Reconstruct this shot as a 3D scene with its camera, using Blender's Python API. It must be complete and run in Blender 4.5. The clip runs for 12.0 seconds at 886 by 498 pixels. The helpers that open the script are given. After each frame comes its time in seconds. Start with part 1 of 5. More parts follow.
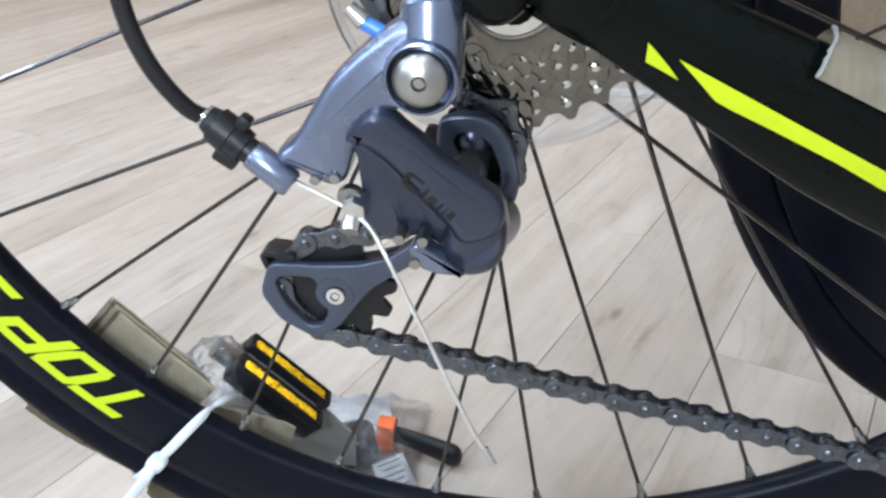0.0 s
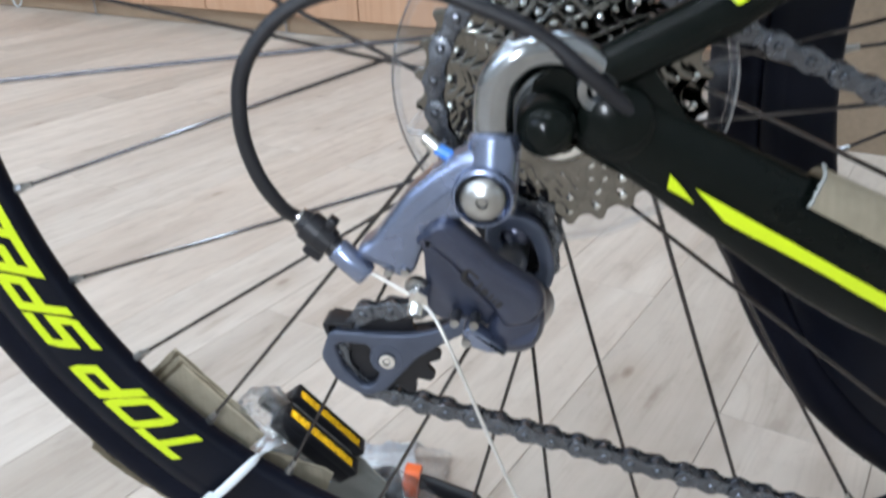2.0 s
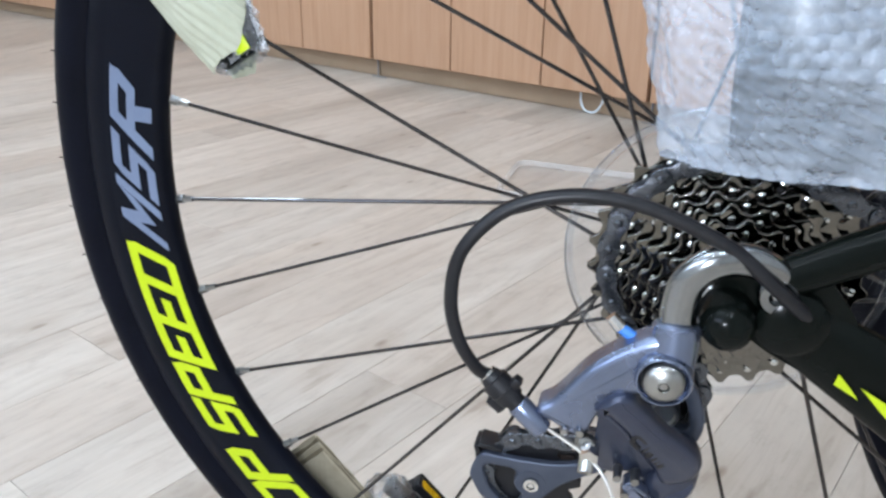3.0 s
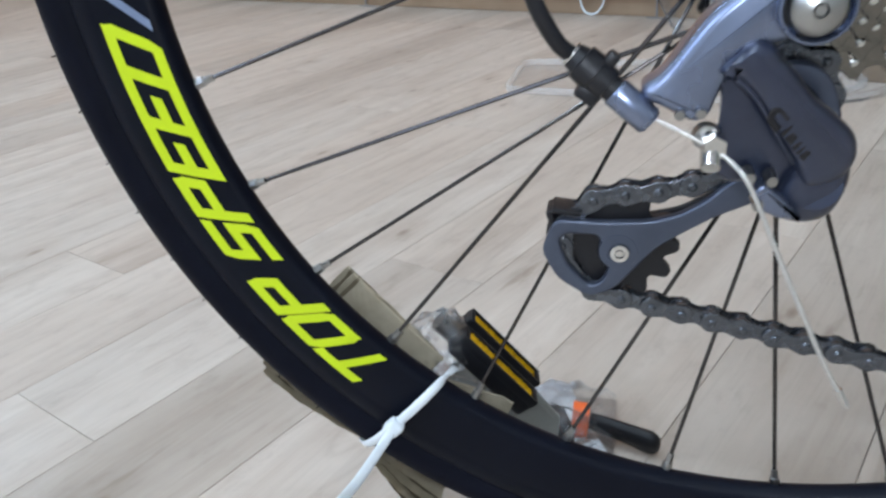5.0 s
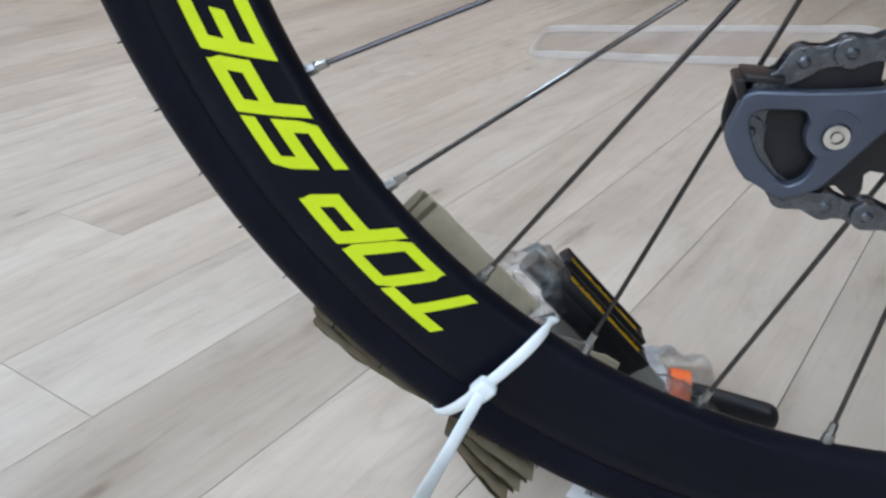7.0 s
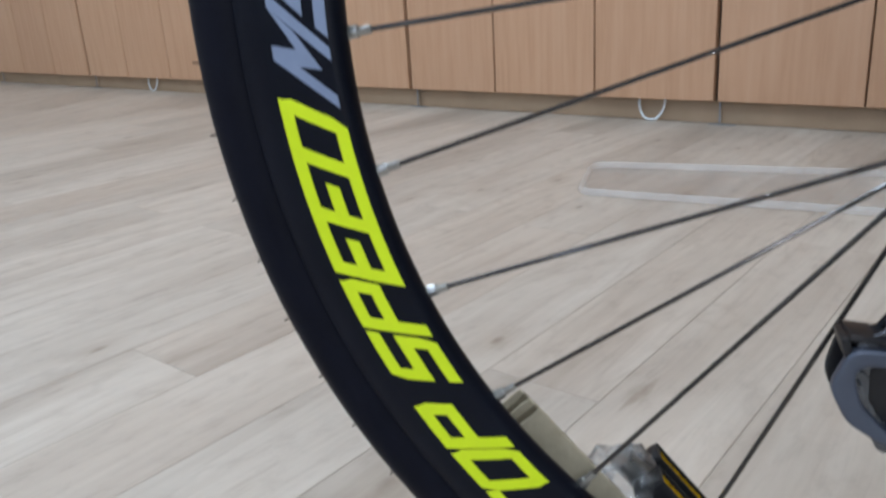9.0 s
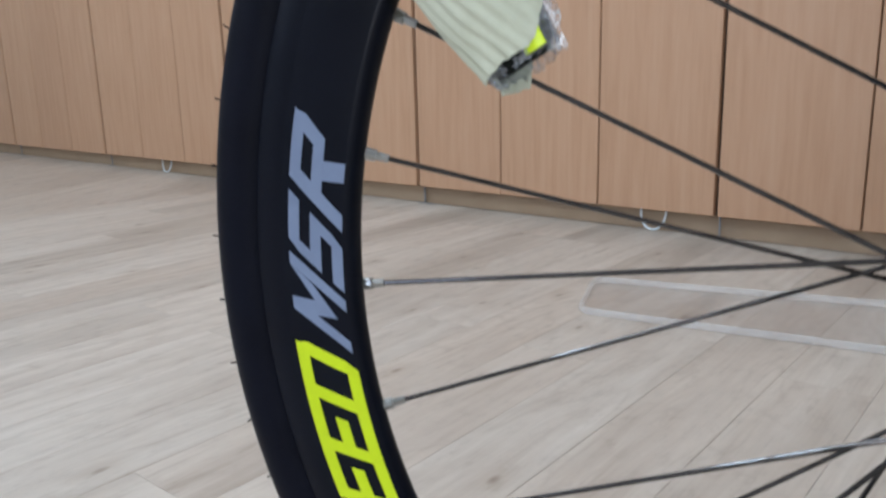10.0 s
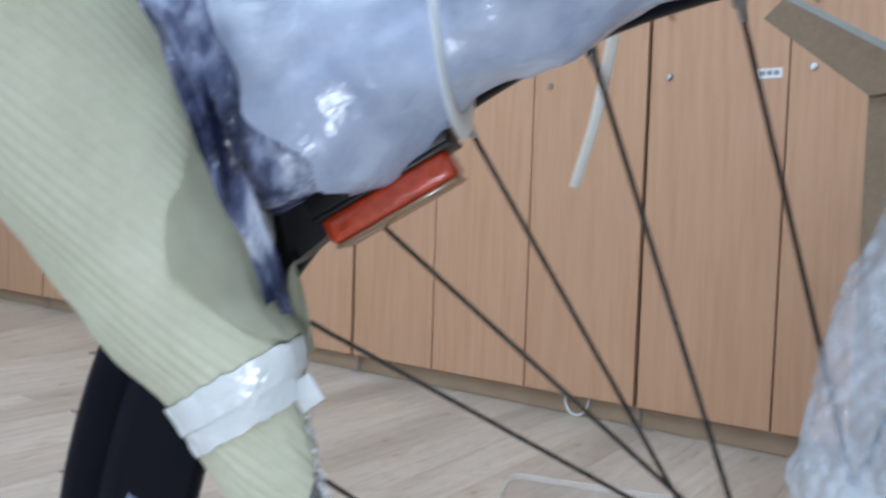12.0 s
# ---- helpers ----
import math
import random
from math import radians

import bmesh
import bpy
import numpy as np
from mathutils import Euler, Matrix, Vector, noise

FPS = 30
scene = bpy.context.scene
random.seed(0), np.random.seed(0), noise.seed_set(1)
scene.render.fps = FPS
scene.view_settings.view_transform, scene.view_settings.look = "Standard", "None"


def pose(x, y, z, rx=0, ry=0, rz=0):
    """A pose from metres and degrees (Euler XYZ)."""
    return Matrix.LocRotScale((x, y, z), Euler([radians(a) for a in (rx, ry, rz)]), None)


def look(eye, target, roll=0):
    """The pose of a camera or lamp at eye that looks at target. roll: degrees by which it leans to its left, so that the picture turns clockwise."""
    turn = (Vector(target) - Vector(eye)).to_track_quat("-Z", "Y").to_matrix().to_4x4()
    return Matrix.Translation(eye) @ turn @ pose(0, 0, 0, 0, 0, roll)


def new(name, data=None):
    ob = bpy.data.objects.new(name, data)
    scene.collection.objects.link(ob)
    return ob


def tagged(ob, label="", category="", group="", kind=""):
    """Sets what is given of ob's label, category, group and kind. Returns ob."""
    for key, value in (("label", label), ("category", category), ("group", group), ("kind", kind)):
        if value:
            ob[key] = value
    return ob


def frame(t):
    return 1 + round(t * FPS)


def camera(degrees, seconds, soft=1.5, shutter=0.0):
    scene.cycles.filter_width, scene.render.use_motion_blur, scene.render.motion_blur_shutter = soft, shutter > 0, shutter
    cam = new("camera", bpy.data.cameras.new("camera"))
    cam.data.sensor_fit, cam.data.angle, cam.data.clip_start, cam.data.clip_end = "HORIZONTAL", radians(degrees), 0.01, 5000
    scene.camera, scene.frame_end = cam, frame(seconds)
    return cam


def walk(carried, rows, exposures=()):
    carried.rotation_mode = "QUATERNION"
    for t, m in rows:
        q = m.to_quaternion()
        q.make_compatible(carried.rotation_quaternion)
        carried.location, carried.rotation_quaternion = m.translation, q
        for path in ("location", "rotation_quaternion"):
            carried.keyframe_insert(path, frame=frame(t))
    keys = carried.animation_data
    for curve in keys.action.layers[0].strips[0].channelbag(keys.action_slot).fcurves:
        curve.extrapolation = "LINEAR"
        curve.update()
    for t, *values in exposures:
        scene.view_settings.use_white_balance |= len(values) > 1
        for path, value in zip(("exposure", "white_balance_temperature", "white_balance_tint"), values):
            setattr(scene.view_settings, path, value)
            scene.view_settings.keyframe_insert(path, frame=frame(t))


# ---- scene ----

# ---- camera ----
cam = camera(58.64, 12.0, soft=2.5, shutter=0.4)
PATH = [
    (0, 0.0110, -0.3058, 0.3745, 62.05, 3.19, 7.00),
    (0.5, 0.0020, -0.3175, 0.3771, 61.98, 2.34, 7.94),
    (1, -0.0033, -0.3282, 0.3736, 61.15, 1.63, 8.89),
    (1.5, 0.0003, -0.3337, 0.3829, 62.01, 1.89, 8.58),
    (2, 0.0014, -0.3400, 0.4107, 64.87, 1.71, 8.34),
    (2.5, -0.0217, -0.3559, 0.4606, 67.46, -0.65, 11.88),
    (2.7, -0.0343, -0.3560, 0.4707, 67.24, -1.26, 13.57),
    (4.3, -0.0548, -0.3692, 0.4127, 64.53, 1.14, 14.08),
    (4.5, -0.0579, -0.3619, 0.3914, 63.16, 2.03, 12.82),
    (5, -0.0733, -0.3365, 0.3583, 64.16, 4.48, 11.95),
    (5.5, -0.1016, -0.3215, 0.3287, 63.76, 3.76, 11.37),
    (6, -0.1238, -0.3028, 0.3018, 62.85, 3.13, 10.51),
    (6.5, -0.1330, -0.2906, 0.2878, 63.03, 2.68, 10.46),
    (6.7, -0.1346, -0.2833, 0.2894, 63.32, 3.46, 11.00),
    (8.3, -0.1556, -0.2881, 0.3109, 67.50, 3.58, 12.47),
    (8.5, -0.1565, -0.2930, 0.3164, 68.26, 3.24, 12.84),
    (9, -0.1650, -0.2946, 0.3446, 71.51, 3.45, 13.95),
    (9.5, -0.1619, -0.2994, 0.3793, 74.59, 3.55, 12.83),
    (10, -0.1610, -0.2996, 0.4165, 76.85, 1.43, 14.72),
    (10.5, -0.1561, -0.3081, 0.4420, 78.09, -0.66, 15.00),
    (11, -0.1602, -0.3120, 0.4777, 81.37, -1.44, 16.06),
    (11.5, -0.1437, -0.3124, 0.5036, 84.40, -1.85, 14.95),
    (12, -0.1020, -0.3115, 0.5262, 86.78, -1.73, 11.65),
]
walk(cam, [(t, pose(x, y, z, a, b, c)) for t, x, y, z, a, b, c in PATH], exposures=[(0, -0.12, 6620, 11), (1, -0.21, 6620, 11), (2.5, -0.22, 6620, 11), (4.5, -0.55, 6520, 10.5), (5.5, -0.52, 6500, 10), (6.5, -0.53, 6520, 10), (8.5, -0.67, 6600, 10), (9.5, -0.73, 6700, 11), (10.5, -0.67, 6600, 11), (11.5, -0.68, 6650, 11), (12, -0.70, 6450, 10)])

# ---- room frame: u runs along the cabinets, v from the cabinets into the room ----
ROOM_ANGLE = -24.99
ROOM_ORIGIN = Vector((0.301, 1.462, 0.0))
ROOM = Matrix.Translation(ROOM_ORIGIN) @ pose(0, 0, 0, 0, 0, ROOM_ANGLE)  # local x = u, local y = away from the room


def room(u, v, z=0.0):
    return ROOM @ Vector((u, -v, z))


# ---- world and lights ----
world = bpy.data.worlds.new("world")
scene.world = world
world.use_nodes = True
world.node_tree.nodes["Background"].inputs[0].default_value = (0.6, 0.7, 0.85, 1)
world.node_tree.nodes["Background"].inputs[1].default_value = 0.05

CEILING = 2.75
PANELS = [(-4.2, 1.2), (-2.4, 1.2), (-0.6, 1.2), (1.2, 1.2), (-4.2, 3.2), (-2.4, 3.2), (-0.6, 3.2), (1.2, 3.2)]
for u, v in PANELS:
    data = bpy.data.lights.new("ceiling_panel_light", "AREA")
    data.shape, data.size, data.size_y = "RECTANGLE", 1.20, 0.10
    data.energy, data.color = 20, (0.74, 0.95, 1.20)
    lamp = new("ceiling_panel_light", data)
    lamp.matrix_world = Matrix.Translation(room(u, v, CEILING - 0.06)) @ pose(0, 0, 0, 0, 0, ROOM_ANGLE)


# small unseen ceiling lamps, added behind the camera to give sharp glints
ADDED_DOWNLIGHTS = [(-0.35, 2.35), (1.15, 2.45), (0.45, 3.9)]
for u, v in ADDED_DOWNLIGHTS:
    data = bpy.data.lights.new("added_glint_bulb", "AREA")
    data.shape, data.size = "DISK", 0.07
    data.energy, data.color = 9, (0.85, 0.97, 1.10)
    lamp = new("added_glint_bulb", data)
    lamp.matrix_world = Matrix.Translation(room(u, v, CEILING - 0.03))

# presumed window, added unseen behind the camera for soft bluish highlights
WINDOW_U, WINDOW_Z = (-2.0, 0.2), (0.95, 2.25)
data = bpy.data.lights.new("added_window_light", "AREA")
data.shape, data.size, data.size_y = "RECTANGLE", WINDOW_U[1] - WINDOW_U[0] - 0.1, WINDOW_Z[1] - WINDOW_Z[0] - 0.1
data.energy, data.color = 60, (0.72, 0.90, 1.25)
lamp = new("added_window_light", data)
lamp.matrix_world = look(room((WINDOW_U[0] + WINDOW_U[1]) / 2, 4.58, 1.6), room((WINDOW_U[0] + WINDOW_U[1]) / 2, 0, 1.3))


# the small torch of the filming phone, lit beside the lens: it gives the pinpoint glints on spokes, sprockets and film
data = bpy.data.lights.new("phone_torch", "POINT")
data.shadow_soft_size, data.energy, data.color = 0.004, 3.2, (0.86, 0.96, 1.10)
lamp = new("phone_torch", data)
lamp.matrix_world = pose(-0.075, -0.380, 0.405)


# ---- materials ----
class Nodes:
    def __init__(self, name):
        self.mat = bpy.data.materials.new(name)
        self.mat.use_nodes = True
        self.tree = self.mat.node_tree
        self.bsdf = self.tree.nodes["Principled BSDF"]

    def add(self, kind, **inputs):
        node = self.tree.nodes.new(kind)
        for key, value in inputs.items():
            node.inputs[key.replace("_", " ")].default_value = value
        return node

    def link(self, a, b):
        self.tree.links.new(a, b)

    def coords(self, scale=(1, 1, 1), rnd=False, space="Object"):
        tc = self.add("ShaderNodeTexCoord")
        mp = self.add("ShaderNodeMapping")
        mp.inputs["Scale"].default_value = scale
        self.link(tc.outputs[space], mp.inputs["Vector"])
        if rnd:
            info = self.add("ShaderNodeObjectInfo")
            mul = self.add("ShaderNodeVectorMath")
            mul.operation = "SCALE"
            mul.inputs[0].default_value = (31.0, 17.0, 23.0)
            self.link(info.outputs["Random"], mul.inputs["Scale"])
            self.link(mul.outputs[0], mp.inputs["Location"])
        return mp.outputs[0]

    def noise(self, vec, scale, detail=4.0, rough=0.55):
        n = self.add("ShaderNodeTexNoise", Scale=scale, Detail=detail, Roughness=rough)
        self.link(vec, n.inputs["Vector"])
        return n.outputs["Fac"]

    def ramp(self, fac, stops):
        r = self.add("ShaderNodeValToRGB")
        el = r.color_ramp.elements
        while len(el) < len(stops):
            el.new(0.5)
        for e, (pos, col) in zip(el, stops):
            e.position, e.color = pos, (*col, 1)
        self.link(fac, r.inputs[0])
        return r.outputs[0]

    def mix(self, fac, a, b, blend="MIX"):
        m = self.add("ShaderNodeMix")
        m.data_type, m.blend_type = "RGBA", blend
        for sock, val in ((m.inputs[0], fac), (m.inputs[6], a), (m.inputs[7], b)):
            if hasattr(val, "is_linked"):
                self.link(val, sock)
            elif isinstance(val, tuple):
                sock.default_value = (*val, 1)
            else:
                sock.default_value = val
        return m.outputs[2]

    def bump(self, height, strength, distance=0.001, normal=None):
        b = self.add("ShaderNodeBump", Strength=strength, Distance=distance)
        self.link(height, b.inputs["Height"])
        if normal is not None:
            self.link(normal, b.inputs["Normal"])
        return b.outputs[0]

    def set(self, **inputs):
        for key, value in inputs.items():
            sock = self.bsdf.inputs[key.replace("_", " ")]
            if hasattr(value, "is_linked"):
                self.link(value, sock)
            else:
                sock.default_value = (*value, 1) if isinstance(value, tuple) and len(value) == 3 and sock.type == "RGBA" else value
        return self.mat


def mottled(name, a, b, scale=40, rough=0.5, metal=0.0, bump=0.1, bump_scale=300, rough_var=0.15, dist=0.0005, **more):
    """A surface with colour and gloss varied at two scales and fine relief."""
    m = Nodes(name)
    v = m.coords(rnd=True)
    big = m.noise(v, scale, 3)
    small = m.noise(v, bump_scale, 4, 0.6)
    both = m.mix(0.35, big, small)
    col = m.ramp(both, [(0.3, a), (0.7, b)])
    rr = m.add("ShaderNodeMapRange")
    rr.inputs[3].default_value, rr.inputs[4].default_value = max(0.02, rough - rough_var), min(1, rough + rough_var)
    m.link(big, rr.inputs[0])
    m.set(Base_Color=col, Roughness=rr.outputs[0], Metallic=metal, **more)
    if bump:
        m.set(Normal=m.bump(small, bump, dist))
    return m.mat


def floor_wood():
    m = Nodes("pale_oak_laminate")
    # soft streaks along the board, bent a little
    v = m.coords((1.0, 1.0, 1.0), rnd=True)
    bend = m.noise(m.coords((9.0, 2.2, 9.0), rnd=True), 1.0, 2)
    shift = m.add("ShaderNodeCombineXYZ")
    mul = m.add("ShaderNodeMath")
    mul.operation = "MULTIPLY"
    mul.inputs[1].default_value = 0.040
    m.link(bend, mul.inputs[0])
    m.link(mul.outputs[0], shift.inputs[0])
    bent = m.add("ShaderNodeVectorMath")
    bent.operation = "ADD"
    m.link(v, bent.inputs[0])
    m.link(shift.outputs[0], bent.inputs[1])

    def stretched(scale):
        mp = m.add("ShaderNodeMapping")
        mp.inputs["Scale"].default_value = scale
        m.link(bent.outputs[0], mp.inputs["Vector"])
        return mp.outputs[0]

    broad = m.noise(stretched((9.0, 1.7, 9.0)), 1.0, 2, 0.5)
    streak = m.noise(stretched((42.0, 3.2, 42.0)), 1.0, 4, 0.55)
    fine = m.noise(stretched((300.0, 11.0, 300.0)), 1.0, 4, 0.6)
    base = m.ramp(streak, [(0.24, (0.436, 0.364, 0.298)), (0.40, (0.518, 0.446, 0.377)), (0.55, (0.554, 0.484, 0.414)), (0.76, (0.603, 0.536, 0.466))])
    c = m.mix(1.0, base, m.ramp(broad, [(0.28, (0.80, 0.785, 0.775)), (0.50, (0.97, 0.965, 0.96)), (0.72, (1.05, 1.05, 1.05))]), "MULTIPLY")
    c = m.mix(0.35, c, m.ramp(fine, [(0.32, (0.80, 0.785, 0.77)), (0.48, (0.975, 0.97, 0.968)), (0.66, (1.02, 1.02, 1.02))]), "MULTIPLY")
    # cloudy mottling of the print
    cloud = m.noise(m.coords((46.0, 21.0, 46.0), rnd=True), 1.0, 5, 0.65)
    c = m.mix(0.9, c, m.ramp(cloud, [(0.30, (0.84, 0.82, 0.805)), (0.46, (0.985, 0.98, 0.978)), (0.70, (1.045, 1.045, 1.045))]), "MULTIPLY")
    info = m.add("ShaderNodeObjectInfo")
    tone = m.ramp(info.outputs["Random"], [(0.0, (0.86, 0.845, 0.83)), (0.35, (0.96, 0.955, 0.95)), (0.7, (1.02, 1.015, 1.01)), (1.0, (0.945, 0.91, 0.885))])
    c = m.mix(1.0, c, tone, "MULTIPLY")
    # arched heart grain in places
    arch = m.add("ShaderNodeMath")
    arch.operation = "SINE"
    climb = m.add("ShaderNodeMath")
    climb.operation = "MULTIPLY"
    climb.inputs[1].default_value = 95.0
    m.link(broad, climb.inputs[0])
    m.link(climb.outputs[0], arch.inputs[0])
    lines = m.ramp(arch.outputs[0], [(0.0, (1, 1, 1)), (0.70, (0.97, 0.965, 0.96)), (1.0, (0.89, 0.875, 0.86))])
    patch = m.noise(m.coords((7.0, 2.0, 7.0), rnd=True), 1.3, 2, 0.5)
    c = m.mix(m.ramp(patch, [(0.46, (0, 0, 0)), (0.62, (0.8, 0.8, 0.8))]), c, m.mix(1.0, c, lines, "MULTIPLY"))
    # short dark flecks along the grain, few and in patches
    fl = m.noise(m.coords((52.0, 9.0, 52.0), rnd=True), 1.0, 3, 0.5)
    fleck = m.ramp(fl, [(0.27, (0.72, 0.675, 0.635)), (0.37, (1, 1, 1))])
    c = m.mix(m.ramp(patch, [(0.36, (0.9, 0.9, 0.9)), (0.52, (0.15, 0.15, 0.15))]), c, m.mix(1.0, c, fleck, "MULTIPLY"))
    # knots: small dark eyes with a soft halo, on some boards only
    vor = m.add("ShaderNodeTexVoronoi", Scale=1.0, Randomness=1.0)
    vor.voronoi_dimensions = "2D"
    m.link(m.coords((6.0, 2.6, 0.0), rnd=True), vor.inputs["Vector"])
    pick = m.add("ShaderNodeSeparateColor")
    m.link(vor.outputs["Color"], pick.inputs[0])
    eye = m.ramp(vor.outputs["Distance"], [(0.0, (0.42, 0.36, 0.31)), (0.018, (0.60, 0.54, 0.49)), (0.034, (0.86, 0.83, 0.80)), (0.13, (1, 1, 1))])
    chosen = m.ramp(pick.outputs[0], [(0.42, (0, 0, 0)), (0.46, (0.85, 0.85, 0.85))])
    c = m.mix(chosen, c, m.mix(1.0, c, eye, "MULTIPLY"))
    rough = m.ramp(broad, [(0.3, (0.34, 0.34, 0.34)), (0.7, (0.46, 0.46, 0.46))])
    m.set(Base_Color=c, Roughness=rough, Specular_IOR_Level=0.45, Normal=m.bump(fine, 0.10, 0.0004))
    return m.mat


def cabinet_wood():
    m = Nodes("beech_veneer")
    v = m.coords((16.0, 16.0, 0.9), rnd=True)
    g = m.noise(v, 4.0, 8, 0.62)
    fine = m.noise(m.coords((500.0, 500.0, 14.0), rnd=True), 1.0, 4, 0.6)
    col = m.ramp(g, [(0.3, (0.51, 0.288, 0.168)), (0.5, (0.56, 0.327, 0.198)), (0.72, (0.59, 0.358, 0.225))])
    fc = m.ramp(fine, [(0.35, (0.94, 0.93, 0.92)), (0.6, (1, 1, 1))])
    c = m.mix(0.4, col, fc, "MULTIPLY")
    info = m.add("ShaderNodeObjectInfo")
    tone = m.ramp(info.outputs["Random"], [(0.0, (0.94, 0.93, 0.93)), (1.0, (1.0, 1.0, 1.0))])
    c = m.mix(1.0, c, tone, "MULTIPLY")
    return m.set(Base_Color=c, Roughness=0.48, Specular_IOR_Level=0.35, Normal=m.bump(fine, 0.05, 0.0003))


def corrugated(name="olive_corrugated_cardboard", dark=(0.35, 0.300, 0.212), light=(0.50, 0.435, 0.325)):
    m = Nodes(name)
    v = m.coords(rnd=True)
    n = m.noise(v, 120, 5)
    big = m.noise(v, 14, 3)
    wave = m.add("ShaderNodeTexWave", Scale=90.0, Distortion=0.6)
    wave.bands_direction = "X"
    m.link(v, wave.inputs["Vector"])
    col = m.ramp(m.mix(0.5, n, big), [(0.3, dark), (0.7, light)])
    return m.set(Base_Color=col, Roughness=0.85, Specular_IOR_Level=0.2, Normal=m.bump(wave.outputs["Fac"], 0.15, 0.0006, m.bump(n, 0.3, 0.0004)))


def clear_film(name, haze=0.04, rough=0.10, crinkle=60.0, fold_bump=0.003, shine=0.7):
    """Thin clear film: see-through, with a gloss that follows its folds and a little haze along the creases."""
    m = Nodes(name)
    v = m.coords(rnd=True)
    n = m.noise(v, crinkle, 6, 0.65)
    dent = m.bump(n, 1.0, fold_bump)
    ridge = m.add("ShaderNodeMath")
    ridge.operation = "SUBTRACT"
    ridge.inputs[1].default_value = 0.5
    m.link(n, ridge.inputs[0])
    fold = m.add("ShaderNodeMath")
    fold.operation = "ABSOLUTE"
    m.link(ridge.outputs[0], fold.inputs[0])
    crease = m.ramp(fold.outputs[0], [(0.0, (haze * 4,) * 3), (0.02, (haze * 1.6,) * 3), (0.08, (haze * 0.5,) * 3)])
    clear = m.add("ShaderNodeBsdfTransparent")
    clear.inputs["Color"].default_value = (0.95, 0.96, 0.97, 1)
    milky = m.add("ShaderNodeBsdfDiffuse", Color=(0.85, 0.88, 0.92, 1))
    gloss = m.add("ShaderNodeBsdfGlossy", Roughness=rough)
    gloss.inputs["Color"].default_value = (0.95, 0.97, 1.0, 1)
    fres = m.add("ShaderNodeFresnel", IOR=1.5)
    for node in (gloss, fres):
        m.link(dent, node.inputs["Normal"])
    hazy, shiny = m.add("ShaderNodeMixShader"), m.add("ShaderNodeMixShader")
    m.link(crease, hazy.inputs[0])
    m.link(clear.outputs[0], hazy.inputs[1])
    m.link(milky.outputs[0], hazy.inputs[2])
    amount = m.add("ShaderNodeMath")
    amount.operation = "MULTIPLY"
    amount.inputs[1].default_value = shine
    m.link(fres.outputs[0], amount.inputs[0])
    m.link(amount.outputs[0], shiny.inputs[0])
    m.link(hazy.outputs[0], shiny.inputs[1])
    m.link(gloss.outputs[0], shiny.inputs[2])
    m.link(shiny.outputs[0], m.tree.nodes["Material Output"].inputs["Surface"])
    return m.mat


def bubble_plastic():
    m = Nodes("bubble_wrap_plastic")
    v = m.coords(rnd=True)
    big = m.noise(v, 14, 3)
    n = m.noise(v, 150, 4)
    col = m.ramp(big, [(0.3, (0.50, 0.59, 0.70)), (0.7, (0.76, 0.84, 0.95))])
    a = m.ramp(m.mix(0.3, big, n), [(0.35, (0.20,) * 3), (0.65, (0.48,) * 3)])
    return m.set(Base_Color=col, Roughness=0.12, Alpha=a, Specular_IOR_Level=0.9, Normal=m.bump(n, 0.9, 0.003))


def shaded_fold_film():
    """Crumpled grey film: shade in hollows and sheen on ridges put into the colour, and sharp shine."""
    m = Nodes("grey_film_painted_folds")
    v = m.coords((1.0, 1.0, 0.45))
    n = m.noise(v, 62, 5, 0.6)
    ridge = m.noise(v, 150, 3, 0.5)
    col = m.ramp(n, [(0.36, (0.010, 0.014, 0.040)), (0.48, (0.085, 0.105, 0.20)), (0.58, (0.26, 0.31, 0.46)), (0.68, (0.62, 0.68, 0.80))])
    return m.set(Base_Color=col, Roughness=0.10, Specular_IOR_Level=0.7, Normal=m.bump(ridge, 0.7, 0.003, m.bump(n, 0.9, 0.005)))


FLOOR_WOOD = floor_wood()
BEECH = cabinet_wood()
CARD = corrugated()
# darker copy of CARD for alternate plies, painting the shade of the gaps
CARD_SHADED = corrugated("shaded_ply_cardboard", (0.13, 0.105, 0.07), (0.21, 0.175, 0.12))
CARTON = corrugated("brown_carton_board", (0.20, 0.145, 0.098), (0.27, 0.20, 0.138))
FILM = clear_film("clear_crinkled_film", 0.038, 0.04, 75.0, 0.0022, 0.9)
BAG = clear_film("clear_thin_bag", 0.042, 0.06, 75.0, 0.0026, 0.95)
HAZY_FILM = clear_film("hazy_crinkled_film", 0.26, 0.04, 90.0, 0.002, 0.8)
HARD_CLEAR = clear_film("clear_hard_plastic", 0.01, 0.10, 20.0, 0.0002, 0.8)
SHEET = clear_film("clear_smooth_sheet", 0.015, 0.15, 9.0, 0.0008, 0.12)
BUBBLE = bubble_plastic()
PLINTH = mottled("plinth_veneer", (0.36, 0.25, 0.16), (0.46, 0.33, 0.22), 8, 0.55, bump=0.05)
DARK_GAP = mottled("dark_cabinet_interior", (0.05, 0.035, 0.025), (0.08, 0.06, 0.045), 20, 0.8)
WALL = mottled("painted_wall", (0.68, 0.68, 0.66), (0.74, 0.74, 0.72), 3, 0.8, bump=0.1)
CEIL = mottled("white_ceiling_paint", (0.78, 0.78, 0.78), (0.83, 0.83, 0.83), 3, 0.85, bump=0.1)
RUBBER = mottled("black_tyre_rubber", (0.0032, 0.0037, 0.0075), (0.0060, 0.0068, 0.0130), 30, 0.55, bump=0.25, bump_scale=500, Specular_IOR_Level=0.08)
